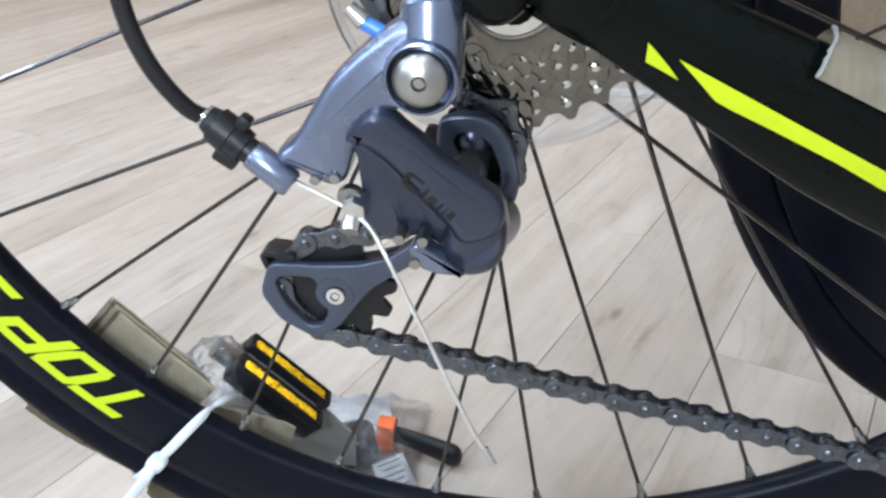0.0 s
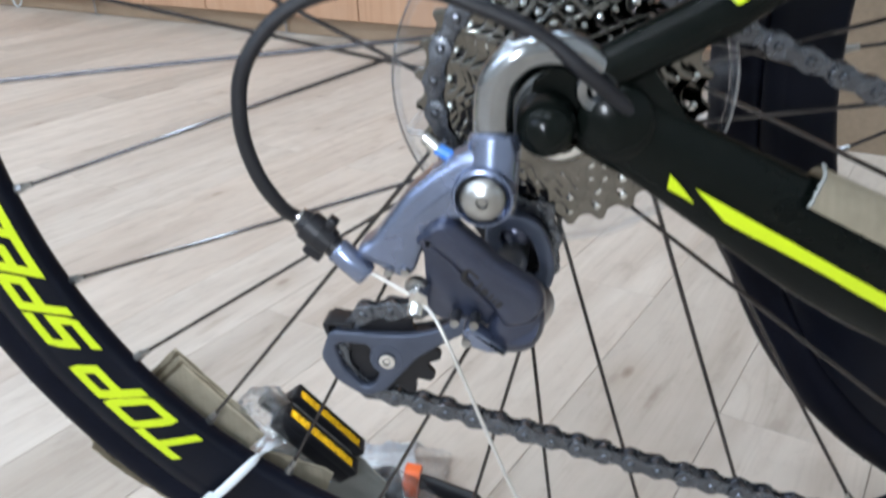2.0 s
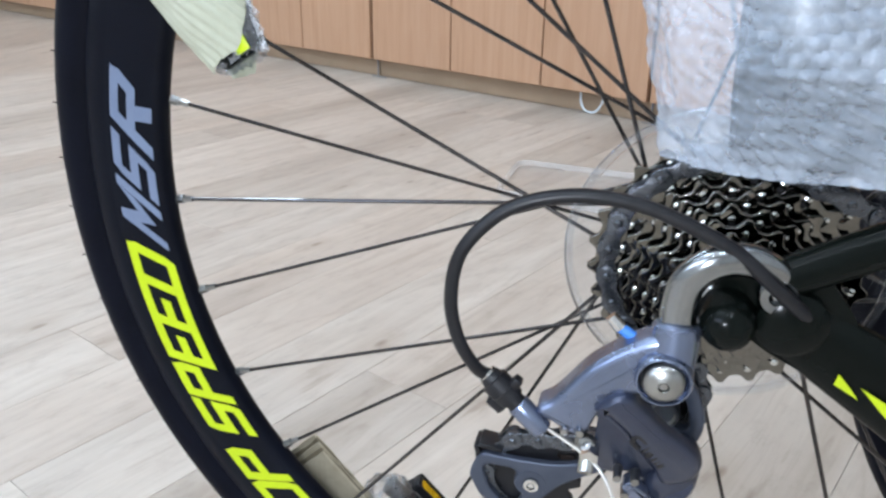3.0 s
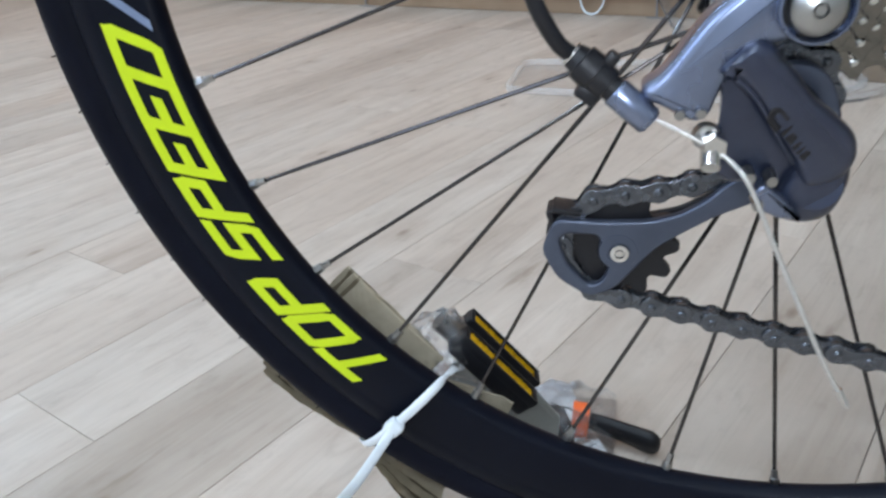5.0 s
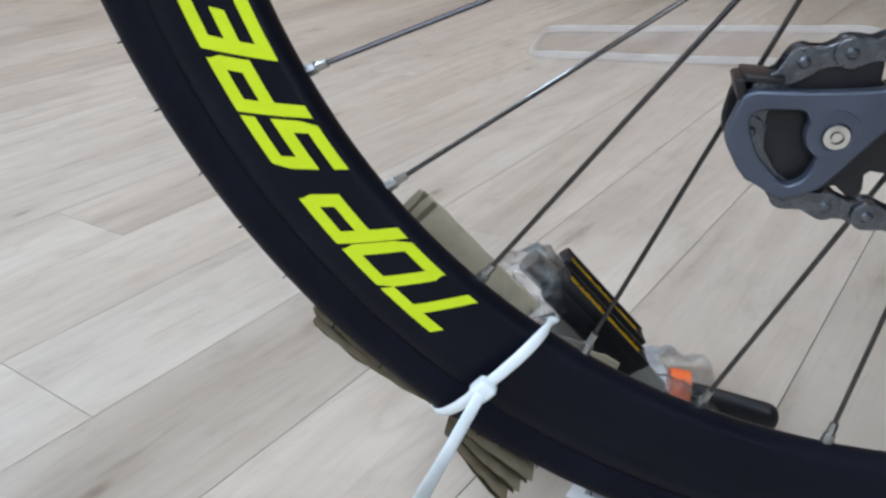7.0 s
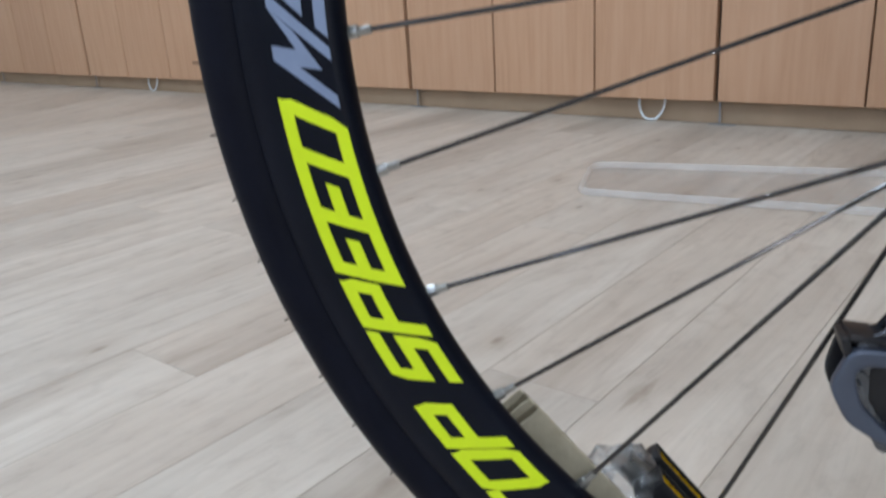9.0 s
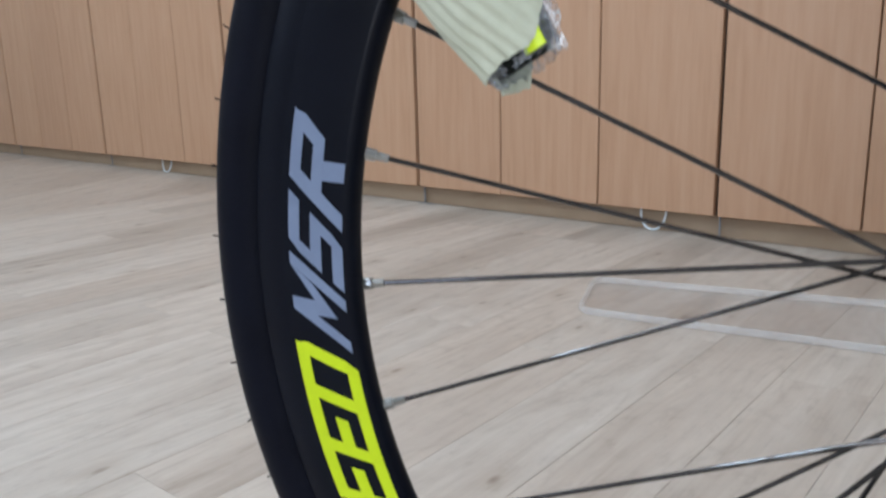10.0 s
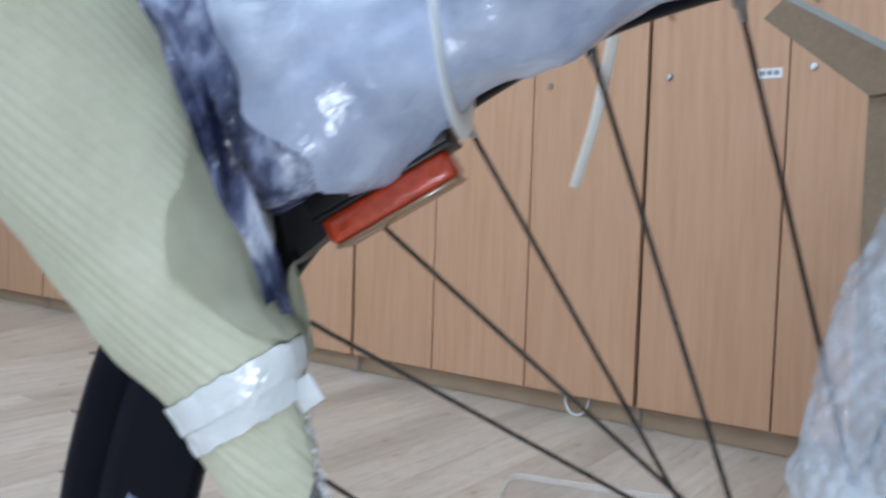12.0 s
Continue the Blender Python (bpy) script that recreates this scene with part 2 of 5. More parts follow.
RIM_BLACK = mottled("satin_black_anodised_rim", (0.0029, 0.0038, 0.0078), (0.0050, 0.0064, 0.0122), 25, 0.34, bump=0.04, bump_scale=700, rough_var=0.06, Specular_IOR_Level=0.13)
LIME = mottled("lime_yellow_decal", (0.53, 0.68, 0.004), (0.59, 0.74, 0.007), 60, 0.38, bump=0.03)
GREYBLUE = mottled("grey_blue_decal", (0.16, 0.20, 0.30), (0.19, 0.24, 0.35), 60, 0.4, bump=0.03)
SPOKE = mottled("black_steel_spoke", (0.030, 0.026, 0.025), (0.055, 0.047, 0.045), 90, 0.24, metal=0.65, Coat_Weight=0.4, Coat_Roughness=0.03, rough_var=0.05, bump=0.0)
STEEL = mottled("bright_steel", (0.62, 0.62, 0.60), (0.72, 0.72, 0.71), 120, 0.16, metal=1.0, bump=0.05, rough_var=0.06)
BOLT_STEEL = mottled("dull_turned_steel", (0.30, 0.30, 0.29), (0.40, 0.40, 0.385), 90, 0.30, metal=1.0, bump=0.06, rough_var=0.06)
HANGER = mottled("brushed_alloy", (0.25, 0.265, 0.275), (0.34, 0.355, 0.365), 90, 0.18, metal=1.0, bump=0.06, rough_var=0.06)
SPROCKET = mottled("nickel_sprocket_steel", (0.14, 0.135, 0.12), (0.22, 0.21, 0.19), 50, 0.07, metal=1.0, bump=0.05, bump_scale=300, rough_var=0.04)
# bright metal of the domes added for glints on the sprockets
GLINT_NICKEL = mottled("polished_glint_nickel", (0.58, 0.60, 0.58), (0.68, 0.70, 0.68), 50, 0.16, metal=1.0, bump=0.0, rough_var=0.03)
CHAIN_STEEL = mottled("oiled_grey_chain_steel", (0.075, 0.083, 0.096), (0.15, 0.16, 0.178), 200, 0.26, metal=0.85, bump=0.1)
DER_GREY = mottled("blue_grey_metallic_paint", (0.150, 0.184, 0.268), (0.190, 0.225, 0.322), 60, 0.27, Coat_Weight=0.6, Coat_Roughness=0.08, metal=0.85, bump=0.04, rough_var=0.05)
DER_DARK = mottled("dark_grey_metallic_paint", (0.026, 0.033, 0.060), (0.036, 0.045, 0.077), 60, 0.30, Coat_Weight=0.5, Coat_Roughness=0.12, metal=0.5, bump=0.05, rough_var=0.05)
CAGE_GREY = mottled("grey_cage_paint", (0.062, 0.074, 0.105), (0.082, 0.096, 0.132), 60, 0.34, metal=0.55, bump=0.05)
PLASTIC = mottled("black_moulded_plastic", (0.006, 0.006, 0.008), (0.012, 0.012, 0.014), 60, 0.42, bump=0.08, Specular_IOR_Level=0.35)
FRAME_BLACK = mottled("gloss_black_frame_paint", (0.002, 0.003, 0.0025), (0.0045, 0.006, 0.005), 20, 0.18, bump=0.02, rough_var=0.05, Specular_IOR_Level=0.11)
CABLE = mottled("braided_steel_cable", (0.52, 0.50, 0.46), (0.68, 0.66, 0.62), 900, 0.36, metal=0.8, bump=0.5, bump_scale=1500)
NYLON = mottled("white_nylon", (0.74, 0.79, 0.82), (0.82, 0.87, 0.90), 60, 0.35, bump=0.04, Subsurface_Weight=0.15, Subsurface_Radius=(0.004, 0.004, 0.004))
# brighter copy of NYLON: the hanging tie's light is in the colour
LIT_NYLON = mottled("lit_white_nylon", (0.84, 0.82, 0.77), (0.90, 0.88, 0.84), 60, 0.3, bump=0.04)
PAPER = mottled("pale_green_wrapping_paper", (0.41, 0.42, 0.315), (0.515, 0.525, 0.415), 26, 0.8, bump=0.25, bump_scale=240)
# lighter copy of PAPER, offsets the shade on the overlap
PAPER_LIFTED = mottled("smooth_paper_lightened", (0.49, 0.50, 0.385), (0.60, 0.61, 0.49), 30, 0.7, bump=0.25, bump_scale=160)
TAPE = mottled("white_packing_tape", (0.54, 0.58, 0.60), (0.64, 0.685, 0.715), 60, 0.25, bump=0.4, bump_scale=70, dist=0.002)
FOAM = mottled("pale_blue_foam_sheet", (0.21, 0.265, 0.40), (0.56, 0.63, 0.77), 26, 0.27, bump=0.5, bump_scale=60, dist=0.0025)
FILM_GREY = shaded_fold_film()
AMBER = mottled("amber_reflector", (0.20, 0.08, 0.003), (0.80, 0.48, 0.014), 500, 0.29, metal=0.9, bump=0.1, bump_scale=900, rough_var=0.06)
RED_ORANGE = mottled("orange_red_reflector", (0.30, 0.022, 0.006), (0.56, 0.058, 0.012), 260, 0.08, bump=0.9, bump_scale=420, Coat_Weight=0.8)
AMBER_EDGE = mottled("smoky_clear_edge", (0.22, 0.13, 0.07), (0.32, 0.20, 0.11), 80, 0.12, bump=0.1, Alpha=0.75)
ORANGE = mottled("orange_plastic", (0.85, 0.12, 0.025), (0.92, 0.17, 0.04), 60, 0.4)
GREY_PLASTIC = mottled("grey_moulded_plastic", (0.22, 0.22, 0.22), (0.29, 0.29, 0.28), 60, 0.45)
GREY_BOARD = mottled("smooth_grey_board", (0.23, 0.235, 0.215), (0.29, 0.295, 0.275), 30, 0.5, bump=0.08)
WHITE_PAPER = mottled("white_label_paper", (0.74, 0.74, 0.74), (0.82, 0.82, 0.82), 60, 0.6)
PRINT = mottled("grey_print", (0.22, 0.22, 0.23), (0.30, 0.30, 0.31), 90, 0.6)
BLUE = mottled("blue_plastic", (0.05, 0.2, 0.6), (0.07, 0.26, 0.7), 60, 0.35)
CLEAR_EDGE = mottled("frosted_clear_plastic", (0.74, 0.73, 0.72), (0.88, 0.87, 0.86), 30, 0.2, bump=0.1, Alpha=0.22)
LAMP_FACE = Nodes("lamp_diffuser").set(Base_Color=(0.9, 0.9, 0.9), Emission_Color=(0.74, 0.95, 1.0), Emission_Strength=4.0)


# ---- mesh helpers ----
def mesh_object(name, bm, material, smooth=True):
    me = bpy.data.meshes.new(name)
    bmesh.ops.recalc_face_normals(bm, faces=bm.faces[:])
    bm.to_mesh(me)
    bm.free()
    me.materials.append(material)
    for poly in me.polygons:
        poly.use_smooth = smooth
    if smooth:
        me.set_sharp_from_angle(angle=radians(38))
    return new(name, me)


def part(name, bm, material, parent, label="", m=None, smooth=True):
    ob = mesh_object(name, bm, material, smooth)
    ob.parent = parent
    if m is not None:
        ob.matrix_basis = m
    return tagged(ob, label)


def shared_part(name, mesh, parent, m, label=""):
    ob = new(name, mesh)
    ob.parent = parent
    ob.matrix_basis = m
    return tagged(ob, label)


def thing(name, bm, material, label, category, group="", kind="", m=None, smooth=True):
    ob = mesh_object(name, bm, material, smooth)
    if m is not None:
        ob.matrix_world = m
    return tagged(ob, label, category, group, kind)


def holder(name, label, category, group="", m=None):
    ob = new(name)
    if m is not None:
        ob.matrix_world = m
    return tagged(ob, label, category, group)


def box(bm, size, m=None, bevel=0.0, seg=2):
    r = bmesh.ops.create_cube(bm, size=1.0)
    vs = r["verts"]
    bmesh.ops.scale(bm, vec=size, verts=vs)
    if bevel:
        es = list({e for v in vs for e in v.link_edges})
        r = bmesh.ops.bevel(bm, geom=es, offset=bevel, segments=seg, affect="EDGES", profile=0.5)
        vs = list({v for f in r["faces"] for v in f.verts} | {v for v in vs if v.is_valid})
    if m is not None:
        bmesh.ops.transform(bm, matrix=m, verts=vs)
    return vs


def cyl(bm, a, b, r0, r1=None, seg=16):
    a, b = Vector(a), Vector(b)
    d = b - a
    m = Matrix.Translation((a + b) / 2) @ d.to_track_quat("Z", "Y").to_matrix().to_4x4()
    return bmesh.ops.create_cone(bm, cap_ends=True, segments=seg, radius1=r0, radius2=r0 if r1 is None else r1, depth=d.length, matrix=m)["verts"]


def smooth_path(pts, n=8, closed=False):
    """Catmull-Rom through the points."""
    pts = [Vector(q) for q in pts]
    out = []
    k = len(pts)
    for i in range(k if closed else k - 1):
        if closed:
            p0, p1, p2, p3 = (pts[(i + j - 1) % k] for j in range(4))
        else:
            p0, p1, p2, p3 = pts[max(i - 1, 0)], pts[i], pts[i + 1], pts[min(i + 2, k - 1)]
        for j in range(n):
            t = j / n
            out.append(0.5 * ((2 * p1) + (p2 - p0) * t + (2 * p0 - 5 * p1 + 4 * p2 - p3) * t * t + (3 * p1 - p0 - 3 * p2 + p3) * t ** 3))
    if not closed:
        out.append(pts[-1])
    return out


def tube(bm, pts, radius, seg=12, flat=1.0, side=Vector((0, 1, 0)), closed=False, caps=True):
    """A tube along pts; radius is a number or a function of 0..1; flat squeezes it along side."""
    pts = [Vector(q) for q in pts]
    rings = []
    n = len(pts)
    for i, q in enumerate(pts):
        if closed:
            d = pts[(i + 1) % n] - pts[i - 1]
        else:
            d = pts[min(i + 1, n - 1)] - pts[max(i - 1, 0)]
        d.normalize()
        s = (side - d * side.dot(d)).normalized()
        w = d.cross(s)
        r = radius(i / max(n - 1, 1)) if callable(radius) else radius
        rings.append([bm.verts.new(q + s * (r * flat * math.cos(2 * math.pi * k / seg)) + w * (r * math.sin(2 * math.pi * k / seg))) for k in range(seg)])
    for i in range(n if closed else n - 1):
        a, b = rings[i], rings[(i + 1) % n]
        for k in range(seg):
            bm.faces.new((a[k], a[(k + 1) % seg], b[(k + 1) % seg], b[k]))
    if caps and not closed:
        bm.faces.new(rings[0])
        bm.faces.new(rings[-1])
    return rings


def lathe(bm, profile, center=(0, 0, 0), seg=96, closed=False, a0=0.0, a1=360.0):
    """Turn a profile of (radius, y) round the y axis through center."""
    full = abs(a1 - a0 - 360) < 1e-6
    n = seg if full else seg + 1
    rings = []
    c = Vector(center)
    for i in range(n):
        a = radians(a0 + (a1 - a0) * i / seg)
        rings.append([bm.verts.new(c + Vector((r * math.cos(a), y, r * math.sin(a)))) for r, y in profile])
    k = len(profile)
    for i in range(n if full else n - 1):
        p, q = rings[i], rings[(i + 1) % n]
        for j in range(k if closed else k - 1):
            bm.faces.new((p[j], p[(j + 1) % k], q[(j + 1) % k], q[j]))
    return rings


def rounded(pts, r, n=4):
    """Round the corners of a polygon."""
    out = []
    k = len(pts)
    for i in range(k):
        p = Vector(pts[i])
        a, b = Vector(pts[i - 1]) - p, Vector(pts[(i + 1) % k]) - p
        ra = min(r, a.length * 0.48)
        rb = min(r, b.length * 0.48)
        s, e = p + a.normalized() * ra, p + b.normalized() * rb
        for j in range(n + 1):
            t = j / n
            out.append((1 - t) ** 2 * s + 2 * t * (1 - t) * p + t * t * e)
    return out


def plate(bm, outer, y0, y1, holes=(), bevel=0.0):
    """A plate in the xz plane from a closed outline with holes, from y0 to y1."""
    loops = []
    edges = []
    for pts in (outer, *holes):
        vs = [bm.verts.new((q[0], y0, q[1])) for q in pts]
        loops.append(vs)
        edges += [bm.edges.new((vs[i], vs[(i + 1) % len(vs)])) for i in range(len(vs))]
    if holes:
        faces = [g for g in bmesh.ops.triangle_fill(bm, edges=edges, use_beauty=True)["geom"] if isinstance(g, bmesh.types.BMFace)]
    else:
        faces = [bm.faces.new(loops[0])]
    ret = bmesh.ops.extrude_face_region(bm, geom=faces)
    top = [g for g in ret["geom"] if isinstance(g, bmesh.types.BMVert)]
    bmesh.ops.translate(bm, vec=(0, y1 - y0, 0), verts=top)
    if bevel:
        tops = set(top)
        es = [e for v in top for e in v.link_edges if e.other_vert(v) in tops and any(not all(w in tops for w in f.verts) for f in e.link_faces)]
        es = list(set(es))
        bmesh.ops.bevel(bm, geom=es, offset=bevel, segments=3, affect="EDGES", profile=0.5)
    return top


def circle2(cx, cz, r, n=24):
    return [(cx + r * math.cos(2 * math.pi * i / n), cz + r * math.sin(2 * math.pi * i / n)) for i in range(n)]


# ---- room ----
U0, U1, V0, V1 = -6.2, 3.0, -0.30, 4.6
WALL_T = 0.12


def room_box(bm, u0, u1, v0, v1, z0, z1):
    box(bm, (u1 - u0, v1 - v0, z1 - z0), ROOM @ Matrix.Translation(((u0 + u1) / 2, -(v0 + v1) / 2, (z0 + z1) / 2)))


bm = bmesh.new()
room_box(bm, U0, U1, V0, V1, -0.10, -0.011)
floor = thing("floor", bm, DARK_GAP, "pale greyish oak laminate floor", "floor", kind="structure", smooth=False)
for nm, (u0, u1, v0, v1) in {"wall_north": (U0, U1, V0 - WALL_T, V0), "wall_south": (U0, U1, V1, V1 + WALL_T),
                             "wall_west": (U0 - WALL_T, U0, V0 - WALL_T, V1 + WALL_T), "wall_east": (U1, U1 + WALL_T, V0 - WALL_T, V1 + WALL_T)}.items():
    bm = bmesh.new()
    room_box(bm, u0, u1, v0, v1, -0.1, CEILING)
    thing(nm, bm, WALL, "plain off-white painted wall", "wall", kind="structure", smooth=False)
# bars of the added, unseen window
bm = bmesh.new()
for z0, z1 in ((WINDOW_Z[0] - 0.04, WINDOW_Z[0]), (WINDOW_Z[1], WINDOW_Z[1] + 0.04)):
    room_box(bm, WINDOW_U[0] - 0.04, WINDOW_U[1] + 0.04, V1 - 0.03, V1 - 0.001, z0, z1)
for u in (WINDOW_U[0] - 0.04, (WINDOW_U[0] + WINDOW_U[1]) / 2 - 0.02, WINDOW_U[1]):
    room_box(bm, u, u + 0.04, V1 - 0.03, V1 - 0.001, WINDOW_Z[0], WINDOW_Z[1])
thing("window_1", bm, CEIL, "white framed window, added unseen behind the camera", "window", kind="structure", smooth=False)
bm = bmesh.new()
room_box(bm, U0 - WALL_T, U1 + WALL_T, V0 - WALL_T, V1 + WALL_T, CEILING, CEILING + 0.1)
thing("ceiling", bm, CEIL, "plain white ceiling", "ceiling", kind="structure", smooth=False)
for u, v in PANELS:
    bm = bmesh.new()
    box(bm, (1.2, 0.32, 0.04), ROOM @ Matrix.Translation((u, -v, CEILING - 0.022)), 0.006)
    lampbody = thing("ceiling_light", bm, CEIL, "white fluorescent ceiling light panel", "ceiling light", group="ceiling lights")
    bm = bmesh.new()
    box(bm, (1.14, 0.27, 0.004), ROOM @ Matrix.Translation((u, -v, CEILING - 0.045)))
    part("diffuser", bm, LAMP_FACE, lampbody, "glowing white diffuser")
# bodies of the added glint lamps
for u, v in ADDED_DOWNLIGHTS:
    c = room(u, v, CEILING)
    bm = bmesh.new()
    cyl(bm, (c.x, c.y, CEILING - 0.001), (c.x, c.y, CEILING - 0.022), 0.060, 0.052, 28)
    thing("downlight", bm, CEIL, "small round white ceiling lamp, added unseen for glints", "ceiling light", group="ceiling downlights")

# ---- cabinets along the wall ----
DOOR_BOTTOM = 0.056
DOOR_SPLIT = 1.12
CAB_TOP = 2.1
UNIT_STARTS = [-6.06, -5.10, -4.14, -3.18, -2.217, -1.270, -0.349, 0.576, 1.50, 2.43]


def cabinet_door_mesh(w, h):
    bm = bmesh.new()
    box(bm, (w, 0.018, h), Matrix.Translation((w / 2, 0.009, h / 2)), 0.0015, 1)
    return bm


door_high = mesh_object("door", cabinet_door_mesh(0.3015, CAB_TOP - DOOR_SPLIT - 0.004), BEECH)
high_mesh = door_high.data
bpy.data.objects.remove(door_high)
DOORS = {}


def door_mesh(width):
    """The lower door of one width, made once."""
    width = round(width, 4)
    if width not in DOORS:
        ob = mesh_object("door", cabinet_door_mesh(width, DOOR_SPLIT - DOOR_BOTTOM - 0.004), BEECH)
        DOORS[width] = ob.data
        bpy.data.objects.remove(ob)
    return DOORS[width]


bm = bmesh.new()
cyl(bm, (0, -0.001, 0), (0, -0.005, 0), 0.0075, 0.0066, 20)
cyl(bm, (0, -0.005, 0), (0, -0.007, 0), 0.0045, 0.004, 16)
box(bm, (0.0016, 0.001, 0.006), Matrix.Translation((0, -0.0074, 0)))
tmp = mesh_object("lock", bm, BOLT_STEEL)
lock_mesh = tmp.data
bpy.data.objects.remove(tmp)
bm = bmesh.new()
tube(bm, smooth_path([(0, 0, 0.037), (0, -0.016, 0.036), (0, -0.024, 0.024), (0, -0.024, -0.024), (0, -0.016, -0.036), (0, 0, -0.037)], 6), 0.0042, 10, side=Vector((1, 0, 0)))
tmp = mesh_object("handle", bm, STEEL)
handle_mesh = tmp.data
bpy.data.objects.remove(tmp)
bm = bmesh.new()
box(bm, (0.052, 0.001, 0.022), None, 0.0004, 1)
tmp = mesh_object("name_label", bm, WHITE_PAPER)
label_mesh = tmp.data
bpy.data.objects.remove(tmp)
bm = bmesh.new()
box(bm, (0.030, 0.001, 0.022), None, 0.0004, 1)
tmp = mesh_object("number_label", bm, WHITE_PAPER)
small_label_mesh = tmp.data
bpy.data.objects.remove(tmp)
bm = bmesh.new()
for i in range(3):
    box(bm, (0.010, 0.0006, 0.009), Matrix.Translation((-0.014 + 0.014 * i, -0.0009, 0.001)))
tmp = mesh_object("print", bm, PRINT)
print_mesh = tmp.data
bpy.data.objects.remove(tmp)


def cabinet(u0, w):
    m = ROOM @ Matrix.Translation((u0, 0, 0))
    cab = holder("cabinet", "tall beech veneer storage cabinet with three lockable doors", "cabinet", "cabinets along the wall", m)
    pitch = (w - (0.012 if u0 < -1.5 else 0.006)) / 3
    w -= 0.001
    bm = bmesh.new()
    for x in (0.009, w - 0.009):
        box(bm, (0.016, 0.26, CAB_TOP - DOOR_BOTTOM), Matrix.Translation((x, 0.020 + 0.13, (CAB_TOP + DOOR_BOTTOM) / 2)))
    for z in (DOOR_BOTTOM + 0.01, DOOR_SPLIT, CAB_TOP - 0.009):
        box(bm, (w - 0.036, 0.26, 0.016), Matrix.Translation((w / 2, 0.15, z)))
    box(bm, (w - 0.036, 0.006, CAB_TOP - DOOR_BOTTOM - 0.03), Matrix.Translation((w / 2, 0.276, (CAB_TOP + DOOR_BOTTOM) / 2)))
    part("body", bm, DARK_GAP, cab, "dark gap between the doors", smooth=False)
    bm = bmesh.new()
    box(bm, (w - 0.002, 0.016, DOOR_BOTTOM - 0.001), Matrix.Translation((w / 2, 0.045, DOOR_BOTTOM / 2)))
    part("plinth", bm, PLINTH, cab, "recessed plinth board")
    bm = bmesh.new()
    box(bm, (0.062, 0.005, 0.0016), Matrix.Translation((0.012, 0.018, 0.0012)))
    box(bm, (0.0035, 0.004, DOOR_BOTTOM - 0.006), Matrix.Translation((0.004, 0.022, DOOR_BOTTOM / 2)))
    part("foot", bm, PRINT, cab, "flat dark metal foot")
    for i in range(3):
        x = (0.007 if u0 < -1.5 else 0.0045) + pitch * i
        d = shared_part("door", door_mesh(pitch - 0.0032), cab, Matrix.Translation((x, 0, DOOR_BOTTOM)))
        shared_part("lock", lock_mesh, d, Matrix.Translation((0.046, 0, (0.850 if u0 < -1.5 else 0.835) - DOOR_BOTTOM)), "round steel lock")
        shared_part("handle", handle_mesh, d, Matrix.Translation((0.046, 0, 1.006 - DOOR_BOTTOM)), "bent steel bow handle")
        if u0 < -2.5 or (i == 0 and -0.4 < u0 < 0):
            tag = shared_part("name_label", label_mesh, d, Matrix.Translation((0.265 if u0 > -1 else 0.12, -0.0008, (0.827 if u0 > -1 else 1.006) - DOOR_BOTTOM)), "white printed label")
            tag2 = shared_part("print", print_mesh, cab, Matrix.Translation((x + (0.265 if u0 > -1 else 0.12), -0.0008, 0.827 if u0 > -1 else 1.006)))
        if u0 < -1.5:
            shared_part("number_label", small_label_mesh, d, Matrix.Translation((0.050, -0.0008, 0.892 - DOOR_BOTTOM)), "small white label over the lock")
        shared_part("door", high_mesh, cab, Matrix.Translation((x, 0, DOOR_SPLIT)))
    return cab


for u0, u1 in zip(UNIT_STARTS, UNIT_STARTS[1:]):
    cabinet(u0, u1 - u0)

# white cord loops hanging below two doors
for u in (-0.513, -2.713):
    bm = bmesh.new()
    tube(bm, smooth_path([(-0.033, 0, 0.058), (-0.030, -0.004, 0.030), (-0.014, -0.008, 0.008), (0.012, -0.008, 0.006), (0.030, -0.004, 0.028), (0.034, 0, 0.058)], 6), 0.0028, 8)
    thing("cord_loop", bm, NYLON, "white cord loop hanging under a cabinet door", "cord", "cord loops", m=ROOM @ Matrix.Translation((u, 0.024, 0)))


# ---- bicycle: frame of its own, wheel plane xz, ground contact at the origin, nose to +x ----
WHEEL_R = 0.336
BIKE = pose(0, 0, 0, 1.254, 0, 0)
FIRST_NIPPLE, SPOKE_STEP = 192.50, 11.25


def at(x, y, z):
    """Millimetres from the rear hub's centre, in the bicycle's frame."""
    return Vector((x / 1000, y / 1000, z / 1000 + WHEEL_R))


def xz(pts):
    return [(x / 1000, z / 1000 + WHEEL_R) for x, z in pts]


HUB = at(0, 0, 0)

RIM_PROFILE = [(0.3120, 0.0118), (0.3140, 0.0108), (0.3140, 0.0085), (0.3080, 0.0075), (0.3080, -0.0075), (0.3140, -0.0085), (0.3140, -0.0108), (0.3120, -0.0118),
               (0.3045, -0.0124), (0.3035, -0.0121), (0.3025, -0.0122), (0.2785, -0.0103), (0.2760, -0.0092), (0.2742, -0.0067), (0.2734, -0.0034),
               (0.2734, -0.0010), (0.2746, 0.0012), (0.2800, 0.0040), (0.3025, 0.0122), (0.3035, 0.0121), (0.3045, 0.0124)]


def tyre_profile():
    out = []
    c, r = 0.3232, 0.0128
    for i in range(25):
        a = radians(-136 + 272 * i / 24)
        rr = r * (1.0 + 0.012 * (math.cos(10 * a) if abs(a) < radians(50) else 0))
        out.append((c + rr * math.cos(a), rr * math.sin(a) * 1.02))
    return out


